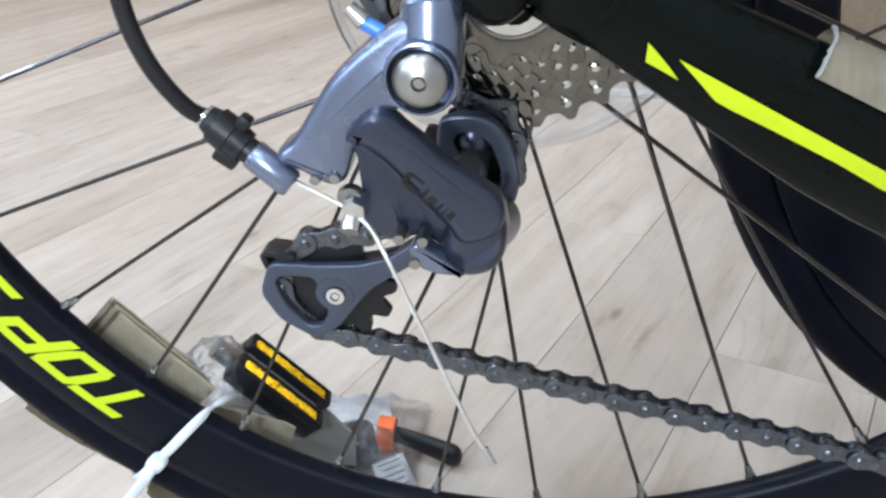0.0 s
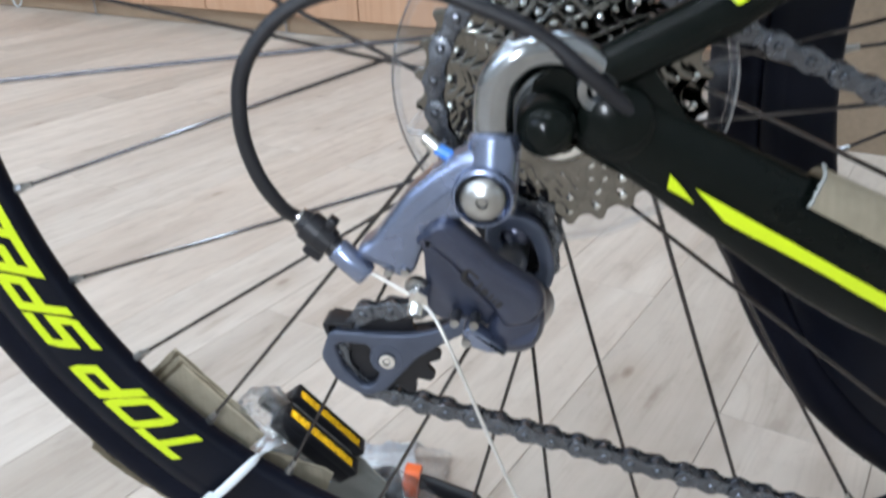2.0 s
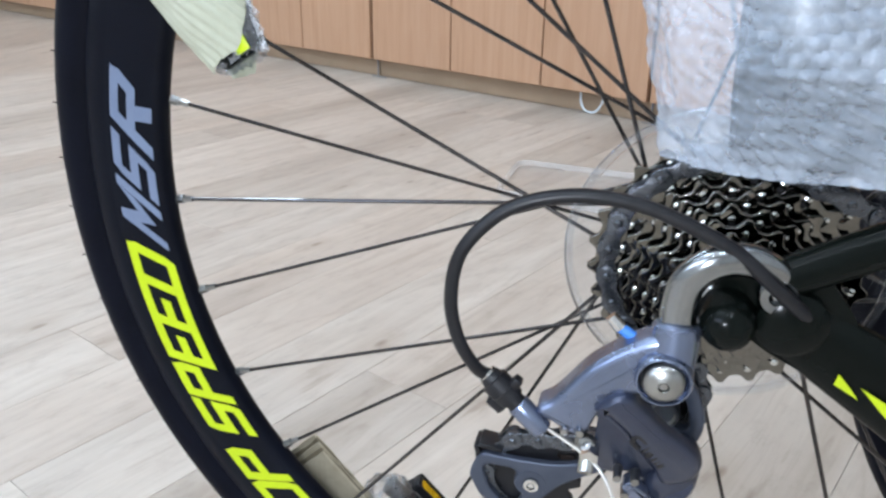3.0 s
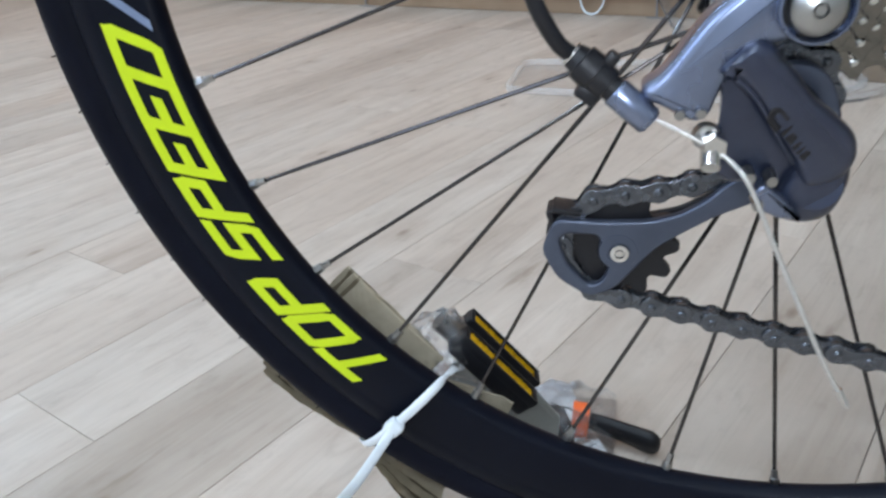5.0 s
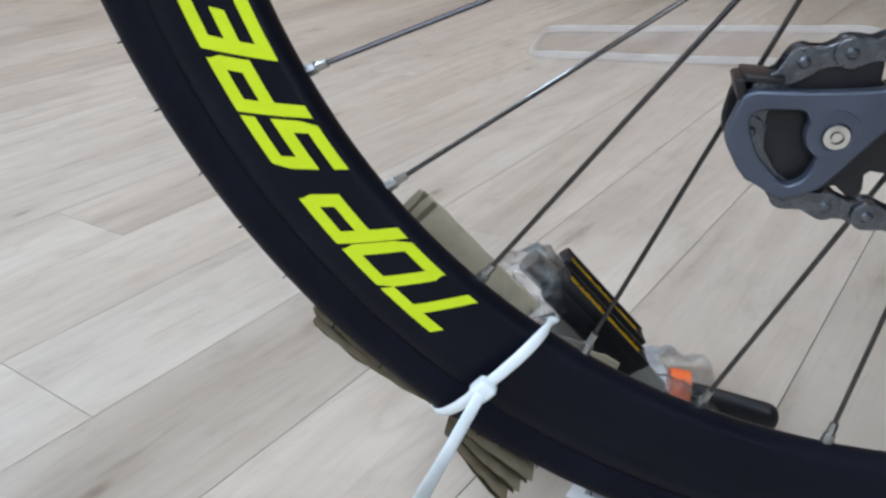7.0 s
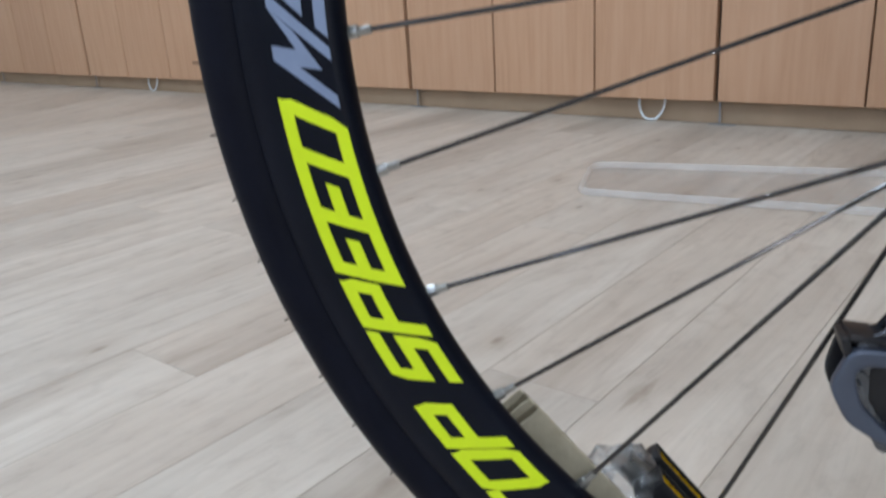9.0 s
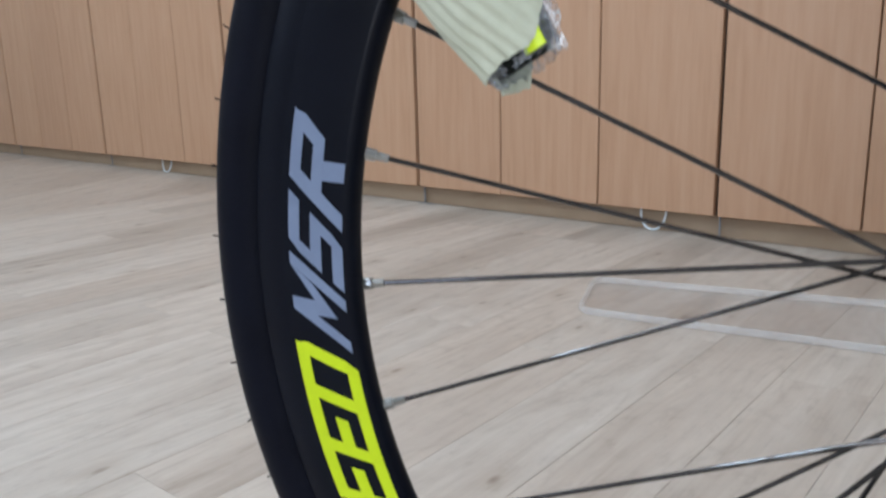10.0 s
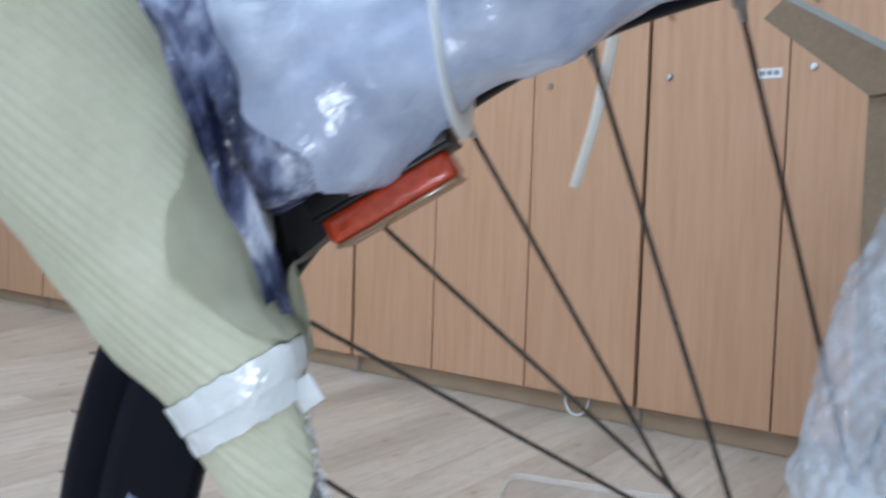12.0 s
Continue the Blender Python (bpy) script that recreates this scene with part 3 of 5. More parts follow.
def wheel(rim, center, spoke_pattern, count=32, hair=1.0):
    """Tyre, nipples and spokes under a rim mesh."""
    bm = bmesh.new()
    lathe(bm, tyre_profile(), center, 180)
    part("tyre", bm, RUBBER, rim, "smooth black road tyre with moulding hairs")
    bm = bmesh.new()
    rnd = random.Random(5)
    for i in range(150):
        a = 2 * math.pi * i / 75 + rnd.uniform(-0.004, 0.004)
        w = (-1 if i < 75 else 1) * radians(24)
        p0 = Vector(center) + Vector(((0.3232 + 0.0126 * math.cos(w)) * math.cos(a), 0.0126 * math.sin(w), (0.3232 + 0.0126 * math.cos(w)) * math.sin(a)))
        d = Vector((math.cos(a) * math.cos(w), math.sin(w), math.sin(a) * math.cos(w))) + Vector((rnd.uniform(-.4, .4), rnd.uniform(-.4, .4), rnd.uniform(-.4, .4)))
        cyl(bm, p0, p0 + d.normalized() * rnd.uniform(0.0018, 0.0034) * hair, 0.0004, 0.0003, 5)
    hairs = part("tyre_hair", bm, RUBBER, rim)
    hairs["kind"] = "stuff"
    for k in range(count):
        a = radians(FIRST_NIPPLE + SPOKE_STEP * (k - 3))
        pair = ((k - 3) + 3) // 2 % 2
        sign = 1 if pair == 0 else -1
        drive = (k % 2 == 0) == spoke_pattern
        rf = 0.0226
        b = a + sign * math.acos(rf / 0.262)
        hub_y = -0.0145 if drive else 0.0425
        p = Vector(center) + Vector((0.2732 * math.cos(a), 0.0, 0.2732 * math.sin(a)))
        q = Vector(center) + Vector((rf * math.cos(b), hub_y, rf * math.sin(b)))
        d = (q - p).normalized()
        bm = bmesh.new()
        cyl(bm, p + d * 0.006, q, 0.00105, None, 8)
        part("spoke", bm, SPOKE, rim)
        bm = bmesh.new()
        cyl(bm, p - d * 0.001, p + d * 0.0035, 0.0026, 0.0024, 8)
        cyl(bm, p + d * 0.0035, p + d * 0.0088, 0.0018, 0.0016, 6)
        part("nipple", bm, BOLT_STEEL, rim, smooth=False)


bicycle = holder("bicycle", "black and lime road bicycle standing on its rear wheel, partly unpacked", "bicycle", m=BIKE)
bm = bmesh.new()
lathe(bm, RIM_PROFILE, HUB, 240, closed=True)
rear_wheel = part("rear_wheel", bm, RIM_BLACK, bicycle, "deep black rim with lime lettering")
wheel(rear_wheel, HUB, True)
bm = bmesh.new()
lathe(bm, [(0.0, -0.062), (0.006, -0.062), (0.006, -0.024), (0.027, -0.023), (0.028, -0.019), (0.019, -0.016), (0.015, -0.008), (0.015, 0.024), (0.020, 0.030), (0.027, 0.033), (0.027, 0.036), (0.010, 0.038), (0.008, 0.066), (0.0, 0.066)], HUB, 40)
part("hub", bm, DER_DARK, rear_wheel, "dark hub shell with two flanges")
bm = bmesh.new()
lathe(bm, [(0.030, -0.0225), (0.066, -0.0215), (0.0665, -0.0205), (0.030, -0.0215)], HUB, 64, closed=True)
part("spoke_protector", bm, SHEET, rear_wheel, "clear plastic disc behind the cassette")
bm = bmesh.new()
lathe(bm, [(0.0640, -0.0226), (0.0668, -0.0230), (0.0676, -0.0216), (0.0668, -0.0202), (0.0640, -0.0204)], HUB, 72, closed=True)
part("disc_rim", bm, HARD_CLEAR, rear_wheel, "thickened clear edge of the disc")

# lettering on the rim: cells of a five by five pattern, bent round the rim and slanted
GLYPHS = {
    "T": ("11111", "00100", "00100", "00100", "00100"),
    "O": ("11111", "10001", "10001", "10001", "11111"),
    "P": ("11111", "10001", "11111", "10000", "10000"),
    "S": ("11111", "10000", "11111", "00001", "11111"),
    "E": ("11111", "10000", "11110", "10000", "11111"),
    "D": ("11111", "10001", "10001", "10001", "11111"),
    "R": ("11111", "10001", "11111", "10000", "10000"),
    "M": ("00000", "00000", "00000", "00000", "00000"),
}
COLS = [0.0, 0.25, 0.40, 0.60, 0.75, 1.0]
ROWS_ = [1.0, 0.80, 0.60, 0.40, 0.20, 0.0]


def rim_letter(ch, start, end, slant, material, lo=0.2768, hi=0.3012):
    """A letter on the near face of the rim from angle start to angle end, its head outwards."""
    bm = bmesh.new()
    cells = GLYPHS[ch]
    cut = {"O": ((0, 0), (5, 0), (0, 5), (5, 5)), "D": ((5, 0), (5, 5)), "P": ((5, 0),), "S": ((0, 0), (5, 5)), "R": ((5, 0),)}.get(ch, ())
    vs = {}

    def corner(ci, ri, layer):
        key = (ci, ri, layer)
        if key not in vs:
            cx, cy = COLS[ci // 3] + (COLS[min(ci // 3 + 1, 5)] - COLS[ci // 3]) * (ci % 3) / 3, ROWS_[ri]
            if ci % 3 == 0 and (ci // 3, ri) in cut:
                cx += 0.09 if ci == 0 else -0.09
                cy += -0.045 if ri == 0 else 0.045
            r = lo + (hi - lo) * cy
            ang = radians(start + (end - start) * cx + slant * (1 - cy))
            y = -(0.0104 + (r - 0.2785) / (0.3030 - 0.2785) * 0.0018) - (0.00045 if layer else -0.0002)
            vs[key] = bm.verts.new(HUB + Vector((r * math.cos(ang), y, r * math.sin(ang))))
        return vs[key]

    for r in range(5):
        for c in range(5):
            if cells[r][c] == "1":
                for k in range(3):
                    a = 3 * c + k
                    bm.faces.new((corner(a, r, 1), corner(a + 1, r, 1), corner(a + 1, r + 1, 1), corner(a, r + 1, 1)))
    for quad in {"M": (((0, 0), (.22, 0), (.22, 1), (0, 1)), ((.78, 0), (1, 0), (1, 1), (.78, 1)), ((.22, 1), (.22, .6), (.5, .18), (.5, .58)), ((.5, .58), (.5, .18), (.78, .6), (.78, 1))),
                 "R": (((.42, .4), (.70, .4), (1.0, 0), (.72, 0)),)}.get(ch, ()):
        f = []
        for cx, cy in quad:
            r = lo + (hi - lo) * cy
            ang = radians(start + (end - start) * cx + slant * (1 - cy))
            f.append(bm.verts.new(HUB + Vector((r * math.cos(ang), -(0.0104 + (r - 0.2785) / 0.0245 * 0.0018) - 0.00045, r * math.sin(ang)))))
        bm.faces.new(f)
    part("rim_letter", bm, material, rear_wheel, smooth=False)


LETTERS = [("T", 226.0, 220.7), ("O", 220.7, 216.0), ("P", 215.9, 211.0), ("S", 208.6, 204.1), ("P", 203.8, 199.2), ("E", 198.9, 194.2), ("E", 194.3, 189.6), ("D", 189.6, 184.8)]
for ch, s, e in LETTERS:
    rim_letter(ch, s, e, 3.1, LIME)
for ch, s, e in [("M", 182.6, 178.0), ("S", 177.3, 173.2), ("R", 172.2, 166.6)]:
    rim_letter(ch, s, e, 4.1, GREYBLUE, 0.2778, 0.2998)

# cassette
TEETH = [28, 24, 21, 19, 17, 15, 13, 12]


def sprocket_outline(teeth):
    pr = 0.0127 / (2 * math.sin(math.pi / teeth))
    pts = []
    for i in range(teeth * 10):
        a = 2 * math.pi * i / (teeth * 10)
        w = 0.5 - 0.5 * math.cos(a * teeth)
        r = pr - 0.0034 + 0.0038 * min(1.0, max(0.0, w ** 1.9 * 1.2 - 0.05))
        pts.append((r * math.cos(a), r * math.sin(a) + WHEEL_R))
    return pts, pr


bm = bmesh.new()
lathe(bm, [(0.0, -0.0655), (0.010, -0.0655), (0.0105, -0.064), (0.0155, -0.0635), (0.0165, -0.0615), (0.0165, -0.026), (0.0, -0.026)], HUB, 36)
cassette = part("cassette", bm, BOLT_STEEL, bicycle, "stack of eight nickel sprockets")
bm = bmesh.new()
lathe(bm, [(0.0096, -0.0705), (0.0128, -0.0700), (0.0136, -0.0685), (0.0136, -0.0640), (0.0096, -0.0640)], HUB, 44, closed=True)
part("lockring", bm, STEEL, cassette, "bright steel lockring")
for i, n in enumerate(TEETH):
    y = -0.0270 - 0.0047 * i
    outline, pr = sprocket_outline(n)
    holes = []
    if n >= 15:
        rings = [(pr - 0.0085, 0.0015, n), (pr - 0.0150, 0.0028, 12)]
        for rr, hr, k in rings:
            if rr < 0.021:
                continue
            for j in range(k):
                a = 2 * math.pi * (j + 0.5) / k
                holes.append(circle2(rr * math.cos(a), rr * math.sin(a) + WHEEL_R, hr, 8))
    holes.append(circle2(0, WHEEL_R, 0.0160, 20))
    bm = bmesh.new()
    plate(bm, outline, y + 0.0008, y - 0.0008, holes, 0.0005)
    sprocket = part("sprocket", bm, SPROCKET, cassette)
    if n >= 13:
        # spacing rings widened so their black stands in for shade in gaps and holes
        spacer_r = 0.0127 / (2 * math.sin(math.pi / n)) - 0.0052
        bm = bmesh.new()
        lathe(bm, [(0.0162, y + 0.0012), (spacer_r, y + 0.0012), (spacer_r, y + 0.0034), (0.0162, y + 0.0034)], HUB, 36, closed=True)
        if i:
            part("spacer", bm, PLASTIC, sprocket, "black spacing ring, widened to darken gaps like shade")
        # flat polished domes added at every tooth to catch glints
        for j in range(n):
            a = 2 * math.pi * (j + 0.5) / n
            rr = pr - 0.0060
            bm = bmesh.new()
            lathe(bm, [(0.0, y - 0.00120), (0.0005, y - 0.00116), (0.0010, y - 0.00105), (0.0016, y - 0.00080), (0.0, y - 0.00078)], (rr * math.cos(a), 0, rr * math.sin(a) + WHEEL_R), 8)
            part("rivet", bm, GLINT_NICKEL, sprocket)

def fitted(name, bm, material, parent, label="", smooth=True):
    """A part of the drive side, set to its true distance from the wheel."""
    for v in bm.verts:
        k = max(0.0, (-v.co.y * 1000 - 15) / 90) / 1000
        v.co += Vector((1.7 * k, 5 * k, -4 * k))
    return part(name, bm, material, parent, label, smooth=smooth)


# frame: dropout, chain stay, seat stay
bm = bmesh.new()
plate(bm, rounded(xz([(-11, 17), (-8, 4), (3, -2), (14, -9), (24, -14), (40, -20), (40, 8), (26, 26), (4, 29)]), 0.004), -0.0805, -0.0735, [circle2(0, WHEEL_R, 0.0055, 14)], 0.0012)
fitted("dropout", bm, FRAME_BLACK, bicycle, "black frame end plate")


def stay_axis(t):
    return Vector((7 + 422 * t, -80 + 32 * t, 11 - 232 * t))


bm = bmesh.new()
STAY_UP = Vector((0.504, 0, 0.864))
tube(bm, [at(*stay_axis(i / 24)) - STAY_UP * (0.004 * min(1, i / 24 * 5)) for i in range(25)], lambda t: 0.0110 + 0.0065 * min(1, t * 4) + 0.004 * min(1, t * 5), 28, 0.49)
chain_stay = fitted("chain_stay", bm, FRAME_BLACK, bicycle, "glossy black chain stay with a lime stripe")
bm = bmesh.new()
lathe(bm, [(0.0, -0.0895), (0.009, -0.0888), (0.0125, -0.086), (0.0125, -0.081), (0.0125, -0.074), (0.0, -0.074)], at(17, 0, 7), 28)
fitted("stay_tip", bm, FRAME_BLACK, bicycle)


def stay_stripe(t0, t1, lo, hi, skew, taper=0.0):
    """A lime stripe on the outer face of the chain stay between two heights."""
    bm = bmesh.new()
    n = 16
    rows = []
    for i in range(n + 1):
        row = []
        top = hi - (hi - lo) * 0.97 * taper * i / n
        for h in (lo, (lo + top) / 2, top):
            t = t0 + (t1 - t0) * i / n + skew * (1 - i / n) * (hi - h) / max(hi - lo, 1e-6)
            c = at(*stay_axis(t))
            r = 0.0110 + 0.0065 * min(1, t * 4)
            up = Vector((0.504, 0, 0.864))
            y = -0.70 * math.sqrt(max(r * r - (h * r) ** 2, 0)) - 0.0005
            row.append(bm.verts.new(c + up * (h * r) + Vector((0, y, 0))))
        rows.append(row)
    for i in range(n):
        for j in range(2):
            bm.faces.new((rows[i][j], rows[i + 1][j], rows[i + 1][j + 1], rows[i][j + 1]))
    fitted("stripe", bm, LIME, chain_stay, "lime yellow stripe")


stay_stripe(0.072, 0.100, -0.72, -0.32, 0.006, 1.0)
stay_stripe(0.092, 0.62, -0.72, -0.32, 0.034)

bm = bmesh.new()
tube(bm, [at(*q) for q in [(8, -82, 21), (28, -80, 31), (48, -79, 41), (66, -77, 54), (110, -70, 92), (180, -58, 152), (300, -40, 254)]], lambda t: 0.0075 + 0.002 * t, 20, 0.85)
seat_stay = fitted("seat_stay", bm, FRAME_BLACK, bicycle, "slim black seat stay with a lime stripe")
bm = bmesh.new()
tube(bm, [at(*q) for q in [(46.5, -84.3, 41.8), (50, -84.2, 44.3), (58, -83.3, 50.2), (68, -81.6, 58), (92, -77.5, 79)]], lambda t: 0.0008 if t < 0.1 else (0.0030 if t < 0.3 else 0.0036), 12, 0.5)
fitted("stripe", bm, LIME, seat_stay, "lime yellow stripe")
bm = bmesh.new()
lathe(bm, [(0.0, -0.0985), (0.004, -0.098), (0.0078, -0.0955), (0.0095, -0.0915), (0.0098, -0.080), (0.0, -0.080)], at(-5, 0, 7), 28)
fitted("axle_nut", bm, FRAME_BLACK, bicycle, "glossy black domed axle cap")

# derailleur hanger and derailleur
bm = bmesh.new()
tube(bm, smooth_path([at(13, -78, 12), at(11, -80, 21), at(2, -84, 28), at(-10, -87, 28), at(-18.5, -87, 20), at(-20.5, -86, 9), at(-20.3, -85.5, 0)], 6), lambda t: 0.0058 + 0.0008 * t, 18, 0.75)
part("hanger", bm, HANGER, bicycle, "bright polished metal hanger arm")
bm = bmesh.new()
lathe(bm, [(0.0034, -0.0838), (0.0062, -0.0842), (0.0070, -0.0830), (0.0070, -0.0760), (0.0034, -0.0760)], at(12, 0, 15), 28, closed=True)
part("hanger_eyelet", bm, HANGER, bicycle, "steel eyelet bolt")

bm = bmesh.new()
tube(bm, [at(-20.3, -84.6, 1.2), at(-20.3, -84.8, 0.4), at(-20.2, -85, -0.6), at(-20.6, -87.2, -10), at(-21.5, -89.4, -20), at(-22, -90.2, -24), at(-22, -90.4, -25)], lambda t: 0.0078 if t < 0.12 else (0.0088 if t < 0.95 else 0.0078), 28, 0.95)
derailleur = part("rear_derailleur", bm, DER_GREY, bicycle, "blue-grey metallic rear derailleur")
BODY = [(-18, -1), (-28.6, -2.4), (-40, -10), (-50, -18.4), (-59.5, -31.5), (-63.5, -36.6), (-68.5, -39.0), (-68.0, -43.5), (-63.0, -45.0), (-53, -50.9), (-48.4, -49.2), (-45.5, -40), (-41, -31), (-31, -27), (-18, -26)]
bm = bmesh.new()
plate(bm, rounded(xz(BODY), 0.004, 3), -0.0805, -0.0925, (), 0.0034)
part("bracket_arm", bm, DER_GREY, derailleur, "blue-grey metallic bracket arm")
bm = bmesh.new()
lathe(bm, [(0.0, -0.0996), (0.0013, -0.0996), (0.0015, -0.0988), (0.0017, -0.0988), (0.0021, -0.1003), (0.0052, -0.0996), (0.0070, -0.0984), (0.0077, -0.0970), (0.0077, -0.0900), (0.0, -0.0900)], at(-23.1, 0, -17.1), 48)
part("pivot_bolt", bm, BOLT_STEEL, derailleur, "round steel pivot bolt with a hex socket")
# black ring added in the recess, standing in for the groove's shade
bm = bmesh.new()
lathe(bm, [(0.0076, -0.0940), (0.0087, -0.0940), (0.0087, -0.0900), (0.0076, -0.0900)], at(-23.1, 0, -17.1), 48, closed=True)
part("seal_ring", bm, PLASTIC, derailleur, "black ring added to darken the groove round the bolt")
bm = bmesh.new()
lathe(bm, [(0.0087, -0.0958), (0.0092, -0.0972), (0.0098, -0.0970), (0.0104, -0.0955), (0.0106, -0.0850), (0.0087, -0.0850)], at(-23.1, 0, -17.1), 48, closed=True)
part("bolt_collar", bm, DER_GREY, derailleur, "raised collar round the bolt")
def slanted(bm):
    """The parallelogram runs from the outer bracket in towards the wheel at its lower pivot."""
    for v in bm.verts:
        x, z = v.co.x * 1000, (v.co.z - WHEEL_R) * 1000
        w = max(0.0, min(1.0, ((x + 47) * 0.68 + (-36 - z) * 0.73) / 58))
        k = 1 + 0.093 * w
        v.co = Vector((0.011 + (v.co.x - 0.011) * k, -0.306 + (v.co.y + 0.306) * k, 0.3745 + (v.co.z - 0.3745) * k))
    return bm


LINK = [(-47, -36), (-43.5, -45), (-42.7, -53.7), (-46.5, -59), (-44.7, -64), (-41.5, -67.6), (-35.6, -69.9), (-28.4, -67.9), (-20, -73), (-13, -66), (-22, -52), (-38, -36)]
bm = bmesh.new()
plate(bm, rounded(xz(LINK), 0.003, 3), -0.0835, -0.0905, (), 0.002)
linkplate = part("link_plate", slanted(bm), DER_DARK, derailleur, "dark outer link with a worn dark mark")
BAND = [(-47.6, -35.2), (-43.6, -31), (-39.2, -26.4), (-32.6, -26.3), (-28.9, -30.7), (-24.4, -34.4), (-17.7, -41.9), (-8.4, -48.4), (-2.6, -53), (-0.9, -60), (-5, -67), (-15.5, -69.5), (-19.2, -61.5), (-25.2, -54.6), (-30.8, -46.9), (-35.4, -41.4), (-42.1, -36.2)]
bm = bmesh.new()
plate(bm, rounded(xz(BAND), 0.004, 4), -0.0895, -0.0966, (), 0.0038)
band = part("raised_band", slanted(bm), DER_DARK, linkplate, "rounded raised upper face of the link")
BOSS = [(-19.5, -64), (-10, -55), (-3.5, -56), (-1.0, -64), (-1.3, -70), (-2.6, -75), (-5, -78.6), (-8.4, -80.6), (-13.3, -81.4), (-20.0, -80.2), (-22.5, -73)]
bm = bmesh.new()
plate(bm, rounded(xz(BOSS), 0.004, 4), -0.0840, -0.0950, (), 0.0048)
part("pivot_dome", slanted(bm), DER_DARK, derailleur, "dark rounded pivot cover")
bm = bmesh.new()
tube(bm, smooth_path([at(-41.5, -94.8, -36.2), at(-35.2, -95.4, -41.2), at(-30.6, -95.5, -46.7), at(-25.2, -95.5, -54.2), at(-19.6, -95.2, -61)], 5), lambda t: 0.0009 - 0.0005 * t, 8)
part("edge_line", slanted(bm), DER_DARK, linkplate)
# worn maker's mark as plain slanted bars
def mark_at(a, b):
    """A place on the link's face: a along the worn mark, b across it."""
    return at(-30.4 + 0.715 * a + 0.55 * b, -96.35, -47.0 - 0.70 * a + 0.78 * b)


bm = bmesh.new()
tube(bm, smooth_path([mark_at(*q) for q in ((5.4, 4.2), (2.2, 4.3), (0.4, 3.4), (0.3, 1.2), (1.4, 0.2), (5.2, 0.1))], 5), 0.0011, 8, 0.35, side=Vector((0, 1, 0)))
part("mark", slanted(bm), PLASTIC, linkplate)
for a, b, w, h in [(7.4, 2.4, 1.4, 5.0), (10.2, 1.6, 2.9, 3.2), (13.2, 1.6, 1.5, 3.3), (15.2, 1.6, 1.2, 3.3), (17.3, 1.6, 2.3, 3.2)]:
    bm = bmesh.new()
    box(bm, (w / 1000, 0.0006, h / 1000), Matrix.Translation(mark_at(a, b)) @ pose(0, 0, 0, 0, 40, 0), 0.0003, 1)
    part("mark", slanted(bm), PLASTIC, linkplate)
bm = bmesh.new()
plate(bm, rounded(xz([(-30.6, -69.3), (-27.7, -66.4), (-20, -72), (-13.6, -77.9), (-21.3, -77.4), (-27, -75.2)]), 0.0014), -0.0910, -0.0985, (), 0.0014)
part("stop_tab", slanted(bm), DER_GREY, derailleur, "blue-grey stop tab")
for x, z in [(-28.6, -73.0), (-32.7, -64.6), (-25.8, -65.4)]:
    bm = bmesh.new()
    cyl(bm, at(x, -92, z), at(x, -99.2, z), 0.0019, 0.0017, 12)
    part("limit_screw", slanted(bm), BOLT_STEEL, derailleur, "small steel limit screw")
bm = bmesh.new()
for x, z in [(-57, -47.4), (-51, -47.0)]:
    cyl(bm, at(x, -91, z), at(x, -94.0, z), 0.0017, 0.0015, 12)
part("arm_rivet", bm, BOLT_STEEL, derailleur, "steel rivets")
# knuckle and upper pulley cage
bm = bmesh.new()
cyl(bm, at(-13.0, -76, -76.5), at(-9.5, -46.2, -84.5), 0.0085, 0.0105, 32)
part("knuckle", bm, DER_DARK, derailleur)
RING = [(-27.5, -49), (-24.5, -46.2), (-18, -45.2), (-11, -46), (-5.5, -50), (-1.8, -57), (1, -68), (-0.5, -77), (-5, -85), (-16, -88), (-26, -80), (-28, -62)]
bm = bmesh.new()
plate(bm, rounded(xz(RING), 0.006, 5), -0.0405, -0.0455, [[Vector(q) for q in rounded(xz([(-22.4, -55.7), (-20.7, -52.2), (-14.4, -51.4), (-9.1, -56), (-6.1, -65), (-5.6, -72.6), (-12, -73), (-19.6, -60.4)]), 0.004)]], 0.0012)
part("upper_cage_plate", bm, CAGE_GREY, derailleur, "grey cage ring round the upper pulley")


def pulley(cx, cz, teeth, r, y, parent):
    pts = []
    for i in range(teeth * 10):
        a = 2 * math.pi * i / (teeth * 10)
        w = 0.5 + 0.5 * math.cos(a * teeth)
        rr = r - 0.0040 + 0.0052 * min(1, max(0, w * 1.35 - 0.12))
        pts.append((cx / 1000 + rr * math.cos(a), cz / 1000 + WHEEL_R + rr * math.sin(a)))
    bm = bmesh.new()
    plate(bm, pts, (y - 1.6) / 1000, (y + 1.6) / 1000, [circle2(cx / 1000, cz / 1000 + WHEEL_R, 0.0045, 14)])
    part("jockey_pulley", bm, PLASTIC, parent, "black toothed plastic pulley", smooth=False)


pulley(-18, -66, 10, 0.0175, -31, derailleur)
pulley(-73.7, -122.6, 11, 0.0225, -31, derailleur)
bm = bmesh.new()
lathe(bm, [(0.0, -0.0462), (0.0042, -0.0462), (0.0048, -0.0478), (0.0062, -0.0478), (0.0068, -0.0462), (0.0068, -0.030), (0.0, -0.030)], at(-17.0, 0, -65.2), 32)
part("cage_bolt", bm, BOLT_STEEL, derailleur, "steel ring of the upper pulley bolt")
bm = bmesh.new()
lathe(bm, [(0.0, -0.0445), (0.0034, -0.0440), (0.0062, -0.0415), (0.0072, -0.0375), (0.0072, -0.030), (0.0, -0.030)], at(-15.8, 0, -55.6), 28)
